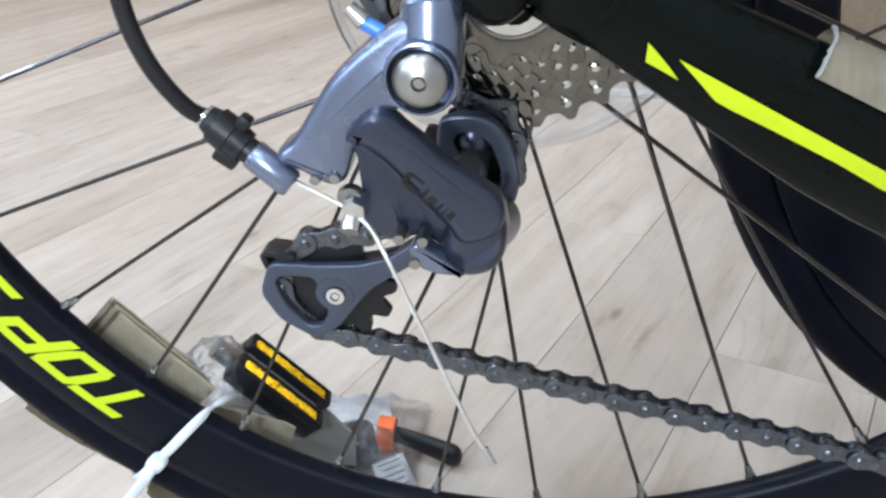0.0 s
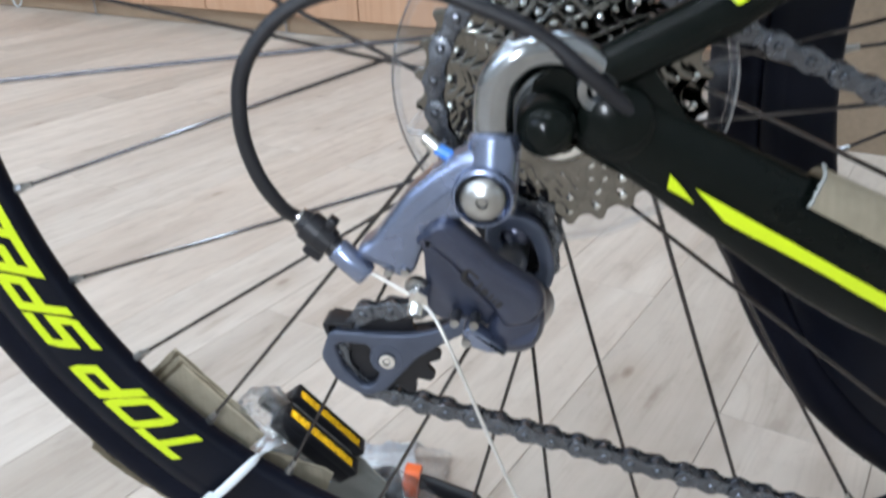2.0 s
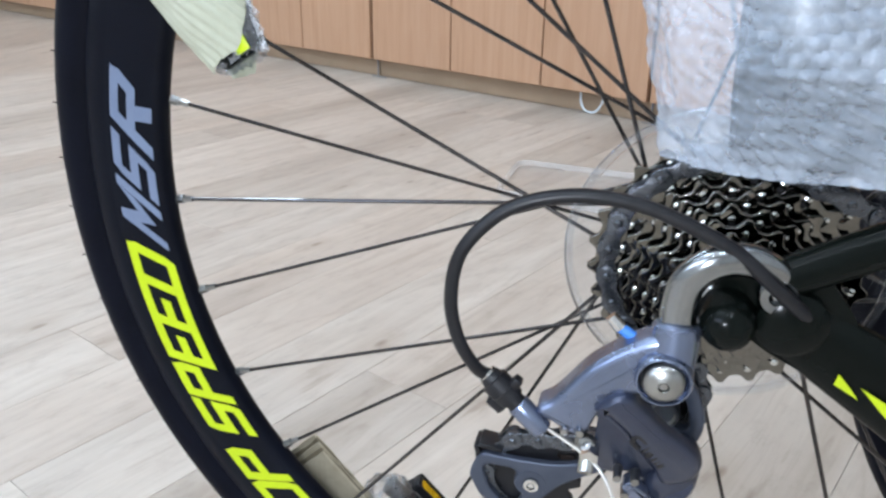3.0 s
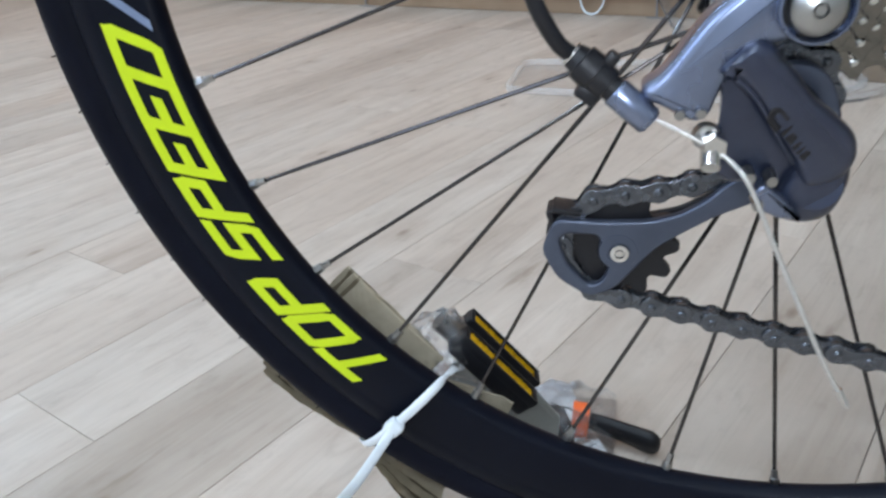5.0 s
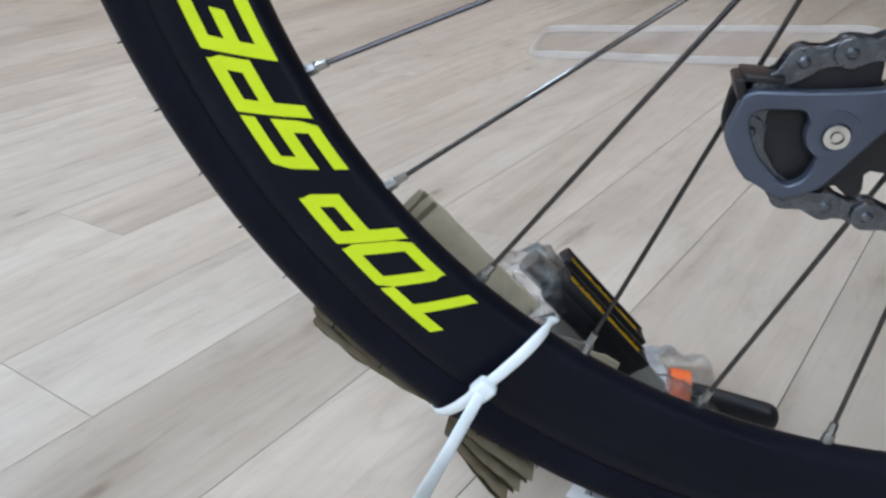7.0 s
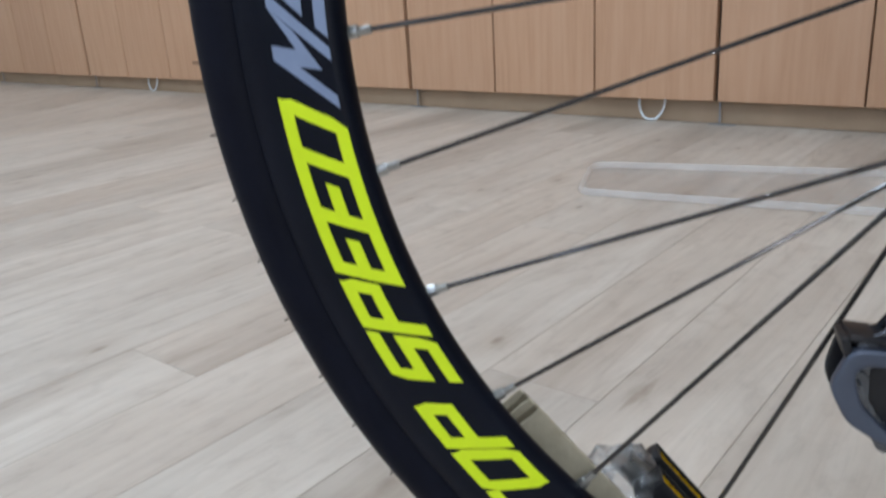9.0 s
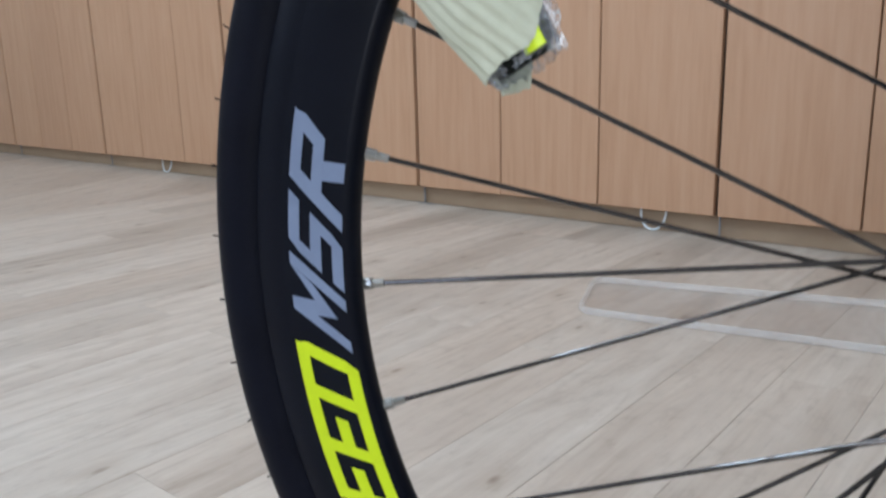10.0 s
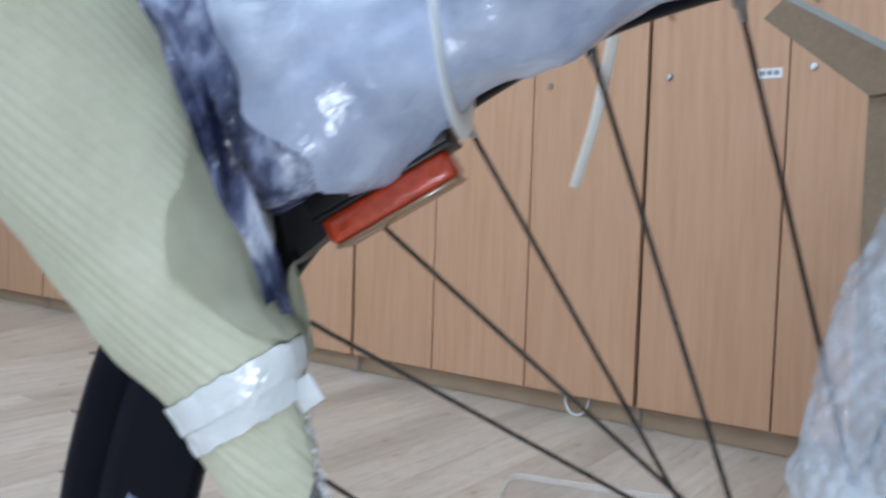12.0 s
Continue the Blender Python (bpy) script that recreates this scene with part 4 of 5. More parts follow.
part("cage_stud", bm, DER_DARK, derailleur, "dark rounded stud inside the cage")
OUTER_CAGE = [(-100, -108.4), (-105.5, -122.7), (-99, -135.6), (-86, -144.2), (-75.5, -140), (-60, -121), (-50, -114), (-38, -106.5), (-28, -102), (-19, -98), (-21, -88), (-33, -91.5), (-41, -99.3), (-51, -105.8), (-63, -109), (-80, -109.4)]
WINDOW = [(-98.4, -117.2), (-95.6, -114.6), (-82, -114.9), (-80.8, -122.5), (-77.6, -129.8), (-81, -137.4), (-86.4, -138.8), (-95.1, -128.8)]
bm = bmesh.new()
plate(bm, rounded(xz(OUTER_CAGE), 0.004, 5), -0.0350, -0.0385, [[Vector(q) for q in rounded(xz(WINDOW), 0.003)]], 0.0011)
part("lower_cage_plate", bm, CAGE_GREY, derailleur, "grey angular cage plate with a window")
bm = bmesh.new()
lathe(bm, [(0.0046, -0.0390), (0.0076, -0.0388), (0.0080, -0.0380), (0.0080, -0.0345), (0.0046, -0.0345)], at(-74.2, 0, -122.4), 36, closed=True)
part("pulley_boss", bm, CAGE_GREY, derailleur, "raised round boss")
bm = bmesh.new()
plate(bm, rounded(xz([(-102, -108), (-94, -106), (-80, -109), (-64, -111), (-50, -108), (-38, -101), (-30, -92), (-27, -60), (-14, -44), (-2, -56), (-4, -84), (-40, -108), (-60, -128), (-74, -143), (-86, -146), (-99, -137), (-105, -122)]), 0.004), -0.0240, -0.0260, [[Vector(q) for q in rounded(xz([(-100, -119), (-96, -117), (-90, -127), (-94, -129)]), 0.001)]], 0.0006)
part("inner_cage_plate", bm, PLASTIC, derailleur, "dark inner cage plate")
bm = bmesh.new()
box(bm, (0.0028, 0.013, 0.007), Matrix.Translation(at(-101.2, -31, -108.6)) @ pose(0, 0, 0, 0, -15, 0), 0.0008)
box(bm, (0.012, 0.013, 0.0024), Matrix.Translation(at(-95.0, -31, -105.8)) @ pose(0, 0, 0, 0, 8, 0), 0.0008)
part("cage_bridge", bm, PLASTIC, derailleur, "black cage bridge")
bm = bmesh.new()
lathe(bm, [(0.0, -0.0398), (0.0014, -0.0398), (0.0016, -0.0386), (0.0019, -0.0386), (0.0021, -0.0402), (0.0037, -0.0400), (0.0042, -0.0385), (0.0042, -0.024), (0.0, -0.024)], at(-73.7, 0, -122.6), 28)
part("pulley_bolt", bm, STEEL, derailleur, "steel pulley bolt with a hex socket")

# cable, anchor, adjuster and housing
bm = bmesh.new()
cyl(bm, at(-47.0, -88, -56.0), at(-47.6, -96.5, -63.0), 0.0033, 0.0030, 20)
cyl(bm, at(-46.6, -87, -57.6), at(-46.4, -95.0, -57.4), 0.0042, 0.0037, 6)
part("cable_anchor", bm, STEEL, derailleur, "shiny steel cable anchor bolt")
bm = bmesh.new()
cyl(bm, at(-48.6, -86.5, -56.0), at(-48.4, -89.5, -55.8), 0.0044, 0.0038, 20)
part("anchor_washer", bm, BOLT_STEEL, derailleur, "steel cable washer")
bm = bmesh.new()
tube(bm, smooth_path([at(-70, -89.3, -46.5), at(-60, -90.4, -51.5), at(-49.5, -92.4, -56.6), at(-42, -96, -61.0), at(-36.5, -102, -67), at(-27, -107, -88), at(-14, -115, -116), at(-7.0, -118, -129)], 8), 0.00070, 8)
part("inner_cable", bm, CABLE, derailleur, "frayed silver cable end hanging free")
bm = bmesh.new()
cyl(bm, at(-8.2, -117.4, -126.5), at(-5.4, -118.6, -132.0), 0.0012, 0.0010, 8)
part("cable_tip", bm, STEEL, derailleur, "crimped cable tip")
bm = bmesh.new()
a, b = at(-65.2, -90.2, -50.4), at(-76.2, -89.0, -40.6)
tube(bm, [a, a.lerp(b, 0.04), a.lerp(b, 0.08), a.lerp(b, 0.5), a.lerp(b, 0.96), b], lambda t: (0.0038, 0.0043, 0.0046, 0.0047, 0.0048, 0.0045)[round(t * 5)], 28)
part("adjuster_boss", bm, DER_GREY, derailleur, "grey adjuster boss")
bm = bmesh.new()
d = (b - a).normalized()
tube(bm, [b - d * 0.001, b + d * 0.0024, b + d * 0.0026, b + d * 0.0075, b + d * 0.0078, b + d * 0.0135, b + d * 0.0138, b + d * 0.0165], lambda t: (0.0041, 0.0041, 0.0052, 0.0056, 0.0060, 0.0058, 0.0048, 0.0040)[round(t * 7)], 14)
n_ = Vector((d.z, 0, -d.x))
box(bm, (0.0075, 0.006, 0.0045), Matrix.Translation(b + d * 0.0055 - n_ * 0.0062) @ pose(0, 0, 0, 0, 38, 0), 0.001)
box(bm, (0.0040, 0.005, 0.0060), Matrix.Translation(b + d * 0.0070 + n_ * 0.0058) @ pose(0, 0, 0, 0, 38, 0), 0.001)
part("barrel_adjuster", bm, PLASTIC, derailleur, "ribbed black barrel adjuster")
bm = bmesh.new()
tube(bm, [b + d * 0.0150, b + d * 0.0175], 0.0038, 14)
part("ferrule", bm, STEEL, derailleur, "steel cable ferrule")
bm = bmesh.new()
tube(bm, smooth_path([b + d * 0.016, at(-93, -91, -25), at(-99.5, -94, -11), at(-102, -95.5, 7), at(-98, -95, 26), at(-83, -93, 42), at(-62, -91, 48.5), at(-40, -89, 47), at(-20, -88, 40), at(-4, -88, 32), at(8, -88, 22), at(20, -84, 11), at(32, -76, 0), at(44, -69, -11)], 8), 0.0026, 14)
part("cable_housing", bm, PLASTIC, bicycle, "black looped gear cable housing")
bm = bmesh.new()
cyl(bm, at(-33, -83, -9), at(-40, -82, -5), 0.0022, 0.0022, 12)
part("tension_screw", bm, BLUE, derailleur, "small screw with a blue thread patch")
bm = bmesh.new()
cyl(bm, at(-40, -82, -5), at(-44, -81.5, -1), 0.0028, 0.0024, 12)
part("screw_head", bm, STEEL, derailleur, "steel screw head")


# chain: runs over a small sprocket, both pulleys and forward along both runs
def arc(cx, cz, r, a0, a1, n=14):
    return [(cx + r * math.cos(radians(a0 + (a1 - a0) * i / n)), cz + r * math.sin(radians(a0 + (a1 - a0) * i / n))) for i in range(n + 1)]


CHAIN_LINE = [(330, -97), (40, 35)] + arc(0, 0, 48.6, 58, 266) + arc(-18, -66, 17.5, 18, -72, 8) + [(-34, -92), (-53, -97)] + arc(-73.7, -122.6, 23.6, 80, 256) + [(143, -198.5), (330, -245)]
chain_pts = [Vector((x, -31 - 7 * max(0, x + 60) / 200 if z < -100 or x > 40 else -31, z)) for x, z in CHAIN_LINE]
steps = [chain_pts[0]]
want = 12.7
pos, seg = chain_pts[0].copy(), 1
while seg < len(chain_pts):
    gap = (chain_pts[seg] - pos).length
    if gap < want - (pos - steps[-1]).length:
        pos = chain_pts[seg].copy()
        seg += 1
        continue
    lo_, hi_ = 0.0, 1.0
    for _ in range(24):
        mid = (lo_ + hi_) / 2
        if (pos.lerp(chain_pts[seg], mid) - steps[-1]).length < want:
            lo_ = mid
        else:
            hi_ = mid
    pos = pos.lerp(chain_pts[seg], hi_)
    steps.append(pos.copy())


def link_outline(n=10, h=0.0044, waist=0.0031):
    pts = []
    half = 0.00635
    for i in range(n + 1):
        a = radians(112 - 224 * i / n)
        pts.append((half + h * math.cos(a), h * math.sin(a)))
    pts.append((0, -waist))
    for i in range(n + 1):
        a = radians(292 - 224 * i / n)
        pts.append((-half + h * math.cos(a), h * math.sin(a)))
    pts.append((0, waist))
    return pts


def link_mesh(outer):
    bm = bmesh.new()
    ys = (0.0028, 0.0039) if outer else (0.0016, 0.0027)
    for s in (1, -1):
        plate(bm, link_outline(h=0.0047 if outer else 0.0045), s * ys[0], s * ys[1], (), 0.00045)
    for x in (-0.00635, 0.00635):
        if outer:
            lathe(bm, [(0.0, -0.0050), (0.0012, -0.0048), (0.0019, -0.0040), (0.0019, 0.0040), (0.0012, 0.0048), (0.0, 0.0050)], (x, 0, 0), 10)
        else:
            cyl(bm, (x, -0.0016, 0), (x, 0.0016, 0), 0.0041, None, 14)
    ob = mesh_object("link", bm, CHAIN_STEEL)
    me = ob.data
    bpy.data.objects.remove(ob)
    return me


LINK_A, LINK_B = link_mesh(True), link_mesh(False)
bm = bmesh.new()
bm.from_mesh(LINK_B)
first = (steps[0] + steps[1]) / 2
first_turn = math.degrees(math.atan2(steps[1].z - steps[0].z, steps[1].x - steps[0].x))
bmesh.ops.transform(bm, matrix=Matrix.Translation(at(*first)) @ pose(0, 0, 0, 0, -first_turn, 0), verts=bm.verts[:])
chain = part("chain", bm, CHAIN_STEEL, bicycle, "oiled grey roller chain")
for i in range(1, len(steps) - 1):
    a, b = steps[i], steps[i + 1]
    ang = math.degrees(math.atan2(b.z - a.z, b.x - a.x))
    mid = (a + b) / 2
    shared_part("link", LINK_A if i % 2 else LINK_B, chain, Matrix.Translation(at(*mid)) @ pose(0, 0, 0, 0, -ang, 0))

# ---- front wheel, taken off, leaning behind the bicycle ----
FRONT = Matrix.Translation((0.402, 0.124, 0)) @ pose(0, 0, 0, 0.6, 0, 10.2)
front_wheel = holder("front_wheel", "removed black front wheel leaning behind the frame", "wheel", m=FRONT)
bm = bmesh.new()
lathe(bm, RIM_PROFILE, HUB, 160, closed=True)
front_rim = part("rim", bm, RIM_BLACK, front_wheel, "deep black rim")
wheel(front_rim, HUB, True, 32, 0.45)

# ---- packing on the bicycle ----
# paper-wrapped fork end
TIP, TOP = Vector((-197, -56, 80)), Vector((-300, -62, 250))
AXIS = (TOP - TIP).normalized()
SIDE = Vector((0, 1, 0))
ACROSS = AXIS.cross(SIDE).normalized()


def cone_point(s, ang, extra=0.0):
    """A point on the wrapping: s millimetres up from the tip, ang round the axis."""
    r = 13.5 + 0.185 * s + extra
    r += 7.5 * max(0.0, -math.sin(ang)) * math.exp(-((s - 56) / 15) ** 2) - max(0.0, math.sin(ang)) * (1.5 * min(1.0, max(0.0, s / 40)) + 3.5 * math.exp(-((s - 58) / 16) ** 2))
    c = TIP + AXIS * s
    return at(*(c + SIDE * (r * 0.72 * math.cos(ang)) + ACROSS * (r * math.sin(ang))))


def wrap_sheet(s0, s1, n, m_, extra, ridges=0.0, gap=0.0, skew=0.0, thick=0.8, lean=0.0, fray=0.0, crumple=0.0):
    bm = bmesh.new()
    grids = []
    for layer in (0, 1):
        grid = []
        for i in range(n + 1):
            row = []
            for j in range(m_ + 1):
                ang = gap / 2 + (2 * math.pi - gap) * j / m_ + math.pi * 0.5
                s = s0 + (s1 - s0) * i / n + skew * math.cos(ang - math.pi) * 0.5
                s += lean * max(0.0, -math.sin(ang - 0.35)) ** 1.5 * max(0.0, 1 - (s - s0) / 60)
                if fray and i in (0, n):
                    s += fray * noise.noise(Vector((math.cos(ang) * 5, math.sin(ang) * 5, s0 + i)))
                wob = 1.5 * noise.noise(Vector((s * 0.03, math.cos(ang) * 1.5, math.sin(ang) * 1.5))) + 0.9 * noise.noise(Vector((s * 0.075, math.cos(ang) * 3.5, 7 + math.sin(ang) * 3.5)))
                wob += crumple * (abs(noise.noise(Vector((s * 0.16, math.cos(ang) * 5, 2 + math.sin(ang) * 5)))) + 0.6 * abs(noise.noise(Vector((s * 0.4, math.cos(ang) * 11, 5 + math.sin(ang) * 11)))))
                rid = ridges * (0.55 + 0.6 * noise.noise(Vector((s * 0.018, math.cos(ang) * 1.2, 3.0 + math.sin(ang))))) * math.sin(1.65 * (ang - math.pi) * (13.5 + 0.185 * s) * 0.86 + 0.56 * s) if ridges else 0.0
                row.append(bm.verts.new(cone_point(s, ang, extra + wob + rid - layer * thick)))
            grid.append(row)
        grids.append(grid)
    for g in grids:
        for i in range(n):
            for j in range(m_):
                bm.faces.new((g[i][j], g[i][j + 1], g[i + 1][j + 1], g[i + 1][j]))
    a, b = grids
    for i in range(n):
        for j in (0, m_):
            bm.faces.new((a[i][j], a[i + 1][j], b[i + 1][j], b[i][j]))
    for j in range(m_):
        for i in (0, n):
            bm.faces.new((a[i][j], a[i][j + 1], b[i][j + 1], b[i][j]))
    return bm


fork = holder("wrapped_fork", "black fork end wrapped in pale ribbed packing paper", "wrapped fork", m=BIKE)
part("paper_wrap", wrap_sheet(0, 260, 200, 420, 0.0, 0.6, 0.9, 10, 0.8, 24, 0.8), PAPER, fork, "pale green corrugated paper sleeve")
bm = bmesh.new()
tube(bm, [at(*(TIP + AXIS * s)) for s in (1, 5, 30, 80, 160, 258)], lambda t: 0.0082 + 0.018 * t, 24, 0.7)
blade = part("fork_blade", bm, FRAME_BLACK, fork, "black fork blade")
bm = bmesh.new()
tube(bm, [at(*(TIP + AXIS * s + ACROSS * -6 + Vector((0, -7.4, 0)))) for s in (3, 9, 24, 37)], lambda t: 0.0034 + 0.0012 * t, 10, 0.3)
part("lime_stripe", bm, LIME, fork, "lime yellow stripe on the fork")
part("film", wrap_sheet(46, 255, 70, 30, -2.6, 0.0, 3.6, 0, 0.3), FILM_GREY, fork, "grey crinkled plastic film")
part("clear_film", wrap_sheet(0, 42, 40, 120, -3.4, 0.0, 0.0, 4, 0.2, 0, 3.0, 2.2), FILM, fork, "clear crinkled film at the tip", smooth=False)
part("tape", wrap_sheet(40, 54, 30, 220, 0.9, 0.0, 0.0, 0, 0.5, 0, 1.2, 0.5), TAPE, fork, "shiny white packing tape band")
part("tape", wrap_sheet(48, 58.5, 24, 220, 1.7, 0.0, 0.0, 0, 0.5, 0, 1.0, 0.5), TAPE, fork, "second turn of the tape")

# the paper's overlapping edge, smooth side out, its colour lightened against the shade
bm = bmesh.new()
grid = []
for i in range(61):
    s_ = 59 + 1.65 * i
    edge = 1.13 + 0.20 * (max(0.0, 94 - s_) / 30) ** 1.3 + 0.0072 * max(0.0, s_ - 94) + 0.015 * math.sin(s_ * 0.16)
    row = []
    for j in range(25):
        ang = math.pi * (edge + (1.66 - edge) * j / 24)
        lift = 2.4 + 1.4 * noise.noise(Vector((s_ * 0.03, ang * 2.0, 4))) + 0.7 * noise.noise(Vector((s_ * 0.09, ang * 5.0, 8))) + 0.5 * max(0.0, 1 - j / 4) + 12.0 * (j / 24) ** 2 * max(0.0, 1 - ((s_ - 125) / 58) ** 2)
        row.append(bm.verts.new(cone_point(s_ + 3 * noise.noise(Vector((ang * 3, i // 60, 2))), ang, lift)))
    grid.append(row)
for a, b in zip(grid, grid[1:]):
    for k in range(24):
        bm.faces.new((a[k], a[k + 1], b[k + 1], b[k]))
bmesh.ops.solidify(bm, geom=bm.faces[:], thickness=0.0007)
part("paper_overlap", bm, PAPER_LIFTED, fork, "smooth overlap of the paper")
bm = bmesh.new()
box(bm, (0.011, 0.0012, 0.010), Matrix.Translation(at(*(TIP + AXIS * 41 - ACROSS * 27 + Vector((0, -4, 0))))) @ pose(0, 0, 0, 10, -35, -20), 0.0005)
part("tape_end", bm, TAPE, fork, "folded end of the tape")
bm = bmesh.new()
grid = [[bm.verts.new(at(-331 - 5 * v + 4.5 * u * (1 - 0.6 * v), -60 + 3 * math.sin(4 * v + u), 209 + 30 * v)) for u in (-1, -0.3, 0.4, 1)] for v in (-0.3, 0, 0.25, 0.5, 0.75, 1)]
for a, b in zip(grid, grid[1:]):
    for k in range(3):
        bm.faces.new((a[k], a[k + 1], b[k + 1], b[k]))
bmesh.ops.solidify(bm, geom=bm.faces[:], thickness=0.0004)
part("tape_tail", bm, TAPE, fork, "loose end of the white tape")
part("upper_tape", wrap_sheet(196, 214, 24, 160, 0.9, 0.0, 0.0, 0, 0.5, 0, 1.6, 1.3), TAPE, fork, "white packing tape band")

# foam-wrapped tube with the reflector below it
T0, T1 = Vector((-284, -36, 183)), Vector((-40, -34, 319))
TD = (T1 - T0).normalized()
tube_thing = holder("wrapped_tube", "black frame tube wrapped in pale blue foam sheet", "wrapped tube", m=BIKE)
bm = bmesh.new()
pts = [at(*(T0 + (T1 - T0) * (i / 20))) for i in range(21)]
tube(bm, pts, lambda t: 0.021, 24)
part("frame_tube", bm, FRAME_BLACK, tube_thing, "black frame tube")
side = Vector((0, 1, 0))
upv = TD.cross(side) * -1


def tube_wrap(t0, t1, n, shrink, fray):
    """A loose sheet round the tube from t0 to t1 of its length."""
    bm = bmesh.new()
    rings = []
    for i in range(n + 1):
        row = []
        for k in range(72):
            a = 2 * math.pi * k / 72
            first = t0 + fray * (0.5 * math.sin(a) + 0.6 * noise.noise(Vector((math.cos(a) * 2.2, math.sin(a) * 2.2, 3))))
            t = first + (t1 - first) * i / n
            row.append(bm.verts.new(wrap_point(t, a, shrink)))
        rings.append(row)
    for p, q in zip(rings, rings[1:]):
        for k in range(72):
            bm.faces.new((p[k], p[(k + 1) % 72], q[(k + 1) % 72], q[k]))
    return bm


def wrap_point(t, a, shrink):
    c = T0 + (T1 - T0) * t
    r = 31 - shrink + 5 * noise.noise(Vector((t * 9, math.cos(a) * 1.4, math.sin(a) * 1.4))) + 1.2 * noise.noise(Vector((t * 26, math.cos(a) * 3.2, 4 + math.sin(a) * 3.2))) + -4 * max(0, 1 - ((t - 0.50) / 0.07) ** 2) + 6 * max(0, 0.3 - max(t, 0)) + 115 * max(0, 0.36 - max(t, 0)) * max(0, -math.sin(a)) ** 2 + 11 * max(0, -math.sin(a)) * min(1, max(0, (0.52 - t) / 0.12)) + 9 * max(0, math.sin(a - 0.5)) * min(1, max(0, (0.50 - t) / 0.14))
    return at(*(c + side * (r * math.cos(a)) + upv * (r * math.sin(a))))


part("inner_film", tube_wrap(-0.02, 0.42, 44, 6.0, 0.0), FILM_GREY, tube_thing, "crinkled film under the foam, folds darkened in its colour")
part("foam_wrap", tube_wrap(0.29, 0.93, 70, 0.0, 0.06), FOAM, tube_thing, "pale blue foam sheet wrapping")
bm = bmesh.new()
c = T0 + (T1 - T0) * 0.53
ring = [at(*(c + side * (33.5 * math.cos(2 * math.pi * k / 40)) + Vector((-0.10, 0, 1)) * (37.5 * math.sin(2 * math.pi * k / 40)))) for k in range(40)]
tube(bm, ring, 0.0048, 8, 0.25, side=Vector((1, 0, 0.1)), closed=True)
part("clear_strap", bm, NYLON, tube_thing, "translucent white strap")
bm = bmesh.new()
tube(bm, smooth_path([at(-92, -36, 322), at(-95, 4, 316), at(-98, 44, 300), at(-101, 76, 275), at(-105, 94, 252), at(-110, 104, 228), at(-118.5, 116, 199)], 6), lambda t: 0.0030 - 0.0004 * t, 8, 0.35)
thing("cable_tie", bm, LIT_NYLON, "white nylon cable tie end hanging from the wrapped tube", "cable tie", "cable ties", m=BIKE)

bm = bmesh.new()
grid = []
for i in range(41):
    s_ = 54 + 5.05 * i
    row = []
    for j in range(13):
        q = TIP + AXIS * s_ - ACROSS * (14 + 0.196 * s_ + 9.5 * max(0.0, 1 - ((s_ - 125) / 62) ** 2) + j * min(1.7, 0.36 + 0.014 * max(0.0, s_ - 60))) + Vector((0, 6 - 34 * min(1, max(0, (s_ - 60) / 50)), 0))
        q += Vector((0, 9 * noise.noise(Vector((s_ * 0.035, j * 0.33, 2.0))) + 3 * noise.noise(Vector((s_ * 0.12, j * 0.8, 5.0))), 0))
        row.append(bm.verts.new(at(*q)))
    grid.append(row)
for i in range(40):
    for j in range(12):
        bm.faces.new((grid[i][j], grid[i][j + 1], grid[i + 1][j + 1], grid[i + 1][j]))
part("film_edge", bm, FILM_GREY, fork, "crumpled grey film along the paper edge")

bm = bmesh.new()
grid = []
for i in range(25):
    v = i / 24
    half = 5.6 * (1 - v) ** 0.7 + 0.4
    grid.append([bm.verts.new(at(-203 - 3.2 * v + half * u, -46 + 1.5 * noise.noise(Vector((v * 3, u, 1))) - 2.0 * u * u, 138.5 + 32 * v + 2.0 * u)) for u in (-1, -0.5, 0, 0.5, 1)])
for a, b in zip(grid, grid[1:]):
    for k in range(4):
        bm.faces.new((a[k], a[k + 1], b[k + 1], b[k]))
bmesh.ops.solidify(bm, geom=bm.faces[:], thickness=0.0006)
part("paper_corner", bm, PAPER, fork, "pointed paper corner behind the film")
bm = bmesh.new()
grid = []
for i in range(41):
    v = i / 40
    grid.append([bm.verts.new(at(-195.5 + 4.2 * v - 1.5 * math.sin(5 * v) + (2.0 + 2.4 * v) * u + 1.6 * noise.noise(Vector((v * 9, u * 2, 4))), -58 + 3.5 * noise.noise(Vector((v * 11, u * 2.5, 9))), 125 - 40 * v + 1.2 * noise.noise(Vector((v * 5, u * 3, 6))))) for u in (-1, -0.6, -0.2, 0.2, 0.6, 1)])
for a, b in zip(grid, grid[1:]):
    for k in range(5):
        bm.faces.new((a[k], a[k + 1], b[k + 1], b[k]))
part("film_tail", bm, HAZY_FILM, fork, "hazy film end hanging beside the tip", smooth=False)

# reflector on its bracket
refl = holder("reflector", "orange-red bicycle reflector in a black housing", "reflector", m=BIKE)
RM = Matrix.Translation(at(-178, -26, 197)) @ pose(0, 0, 0, 0, -31, 0)
bm = bmesh.new()
box(bm, (0.058, 0.022, 0.009), RM @ Matrix.Translation((0, 0, 0.006)), 0.0025)
part("housing", bm, PLASTIC, refl, "black housing")
bm = bmesh.new()
box(bm, (0.0525, 0.0205, 0.0112), RM @ Matrix.Translation((-0.0008, 0, -0.0046)), 0.0036, 4)
part("lens", bm, RED_ORANGE, refl, "orange-red ribbed lens")
bm = bmesh.new()
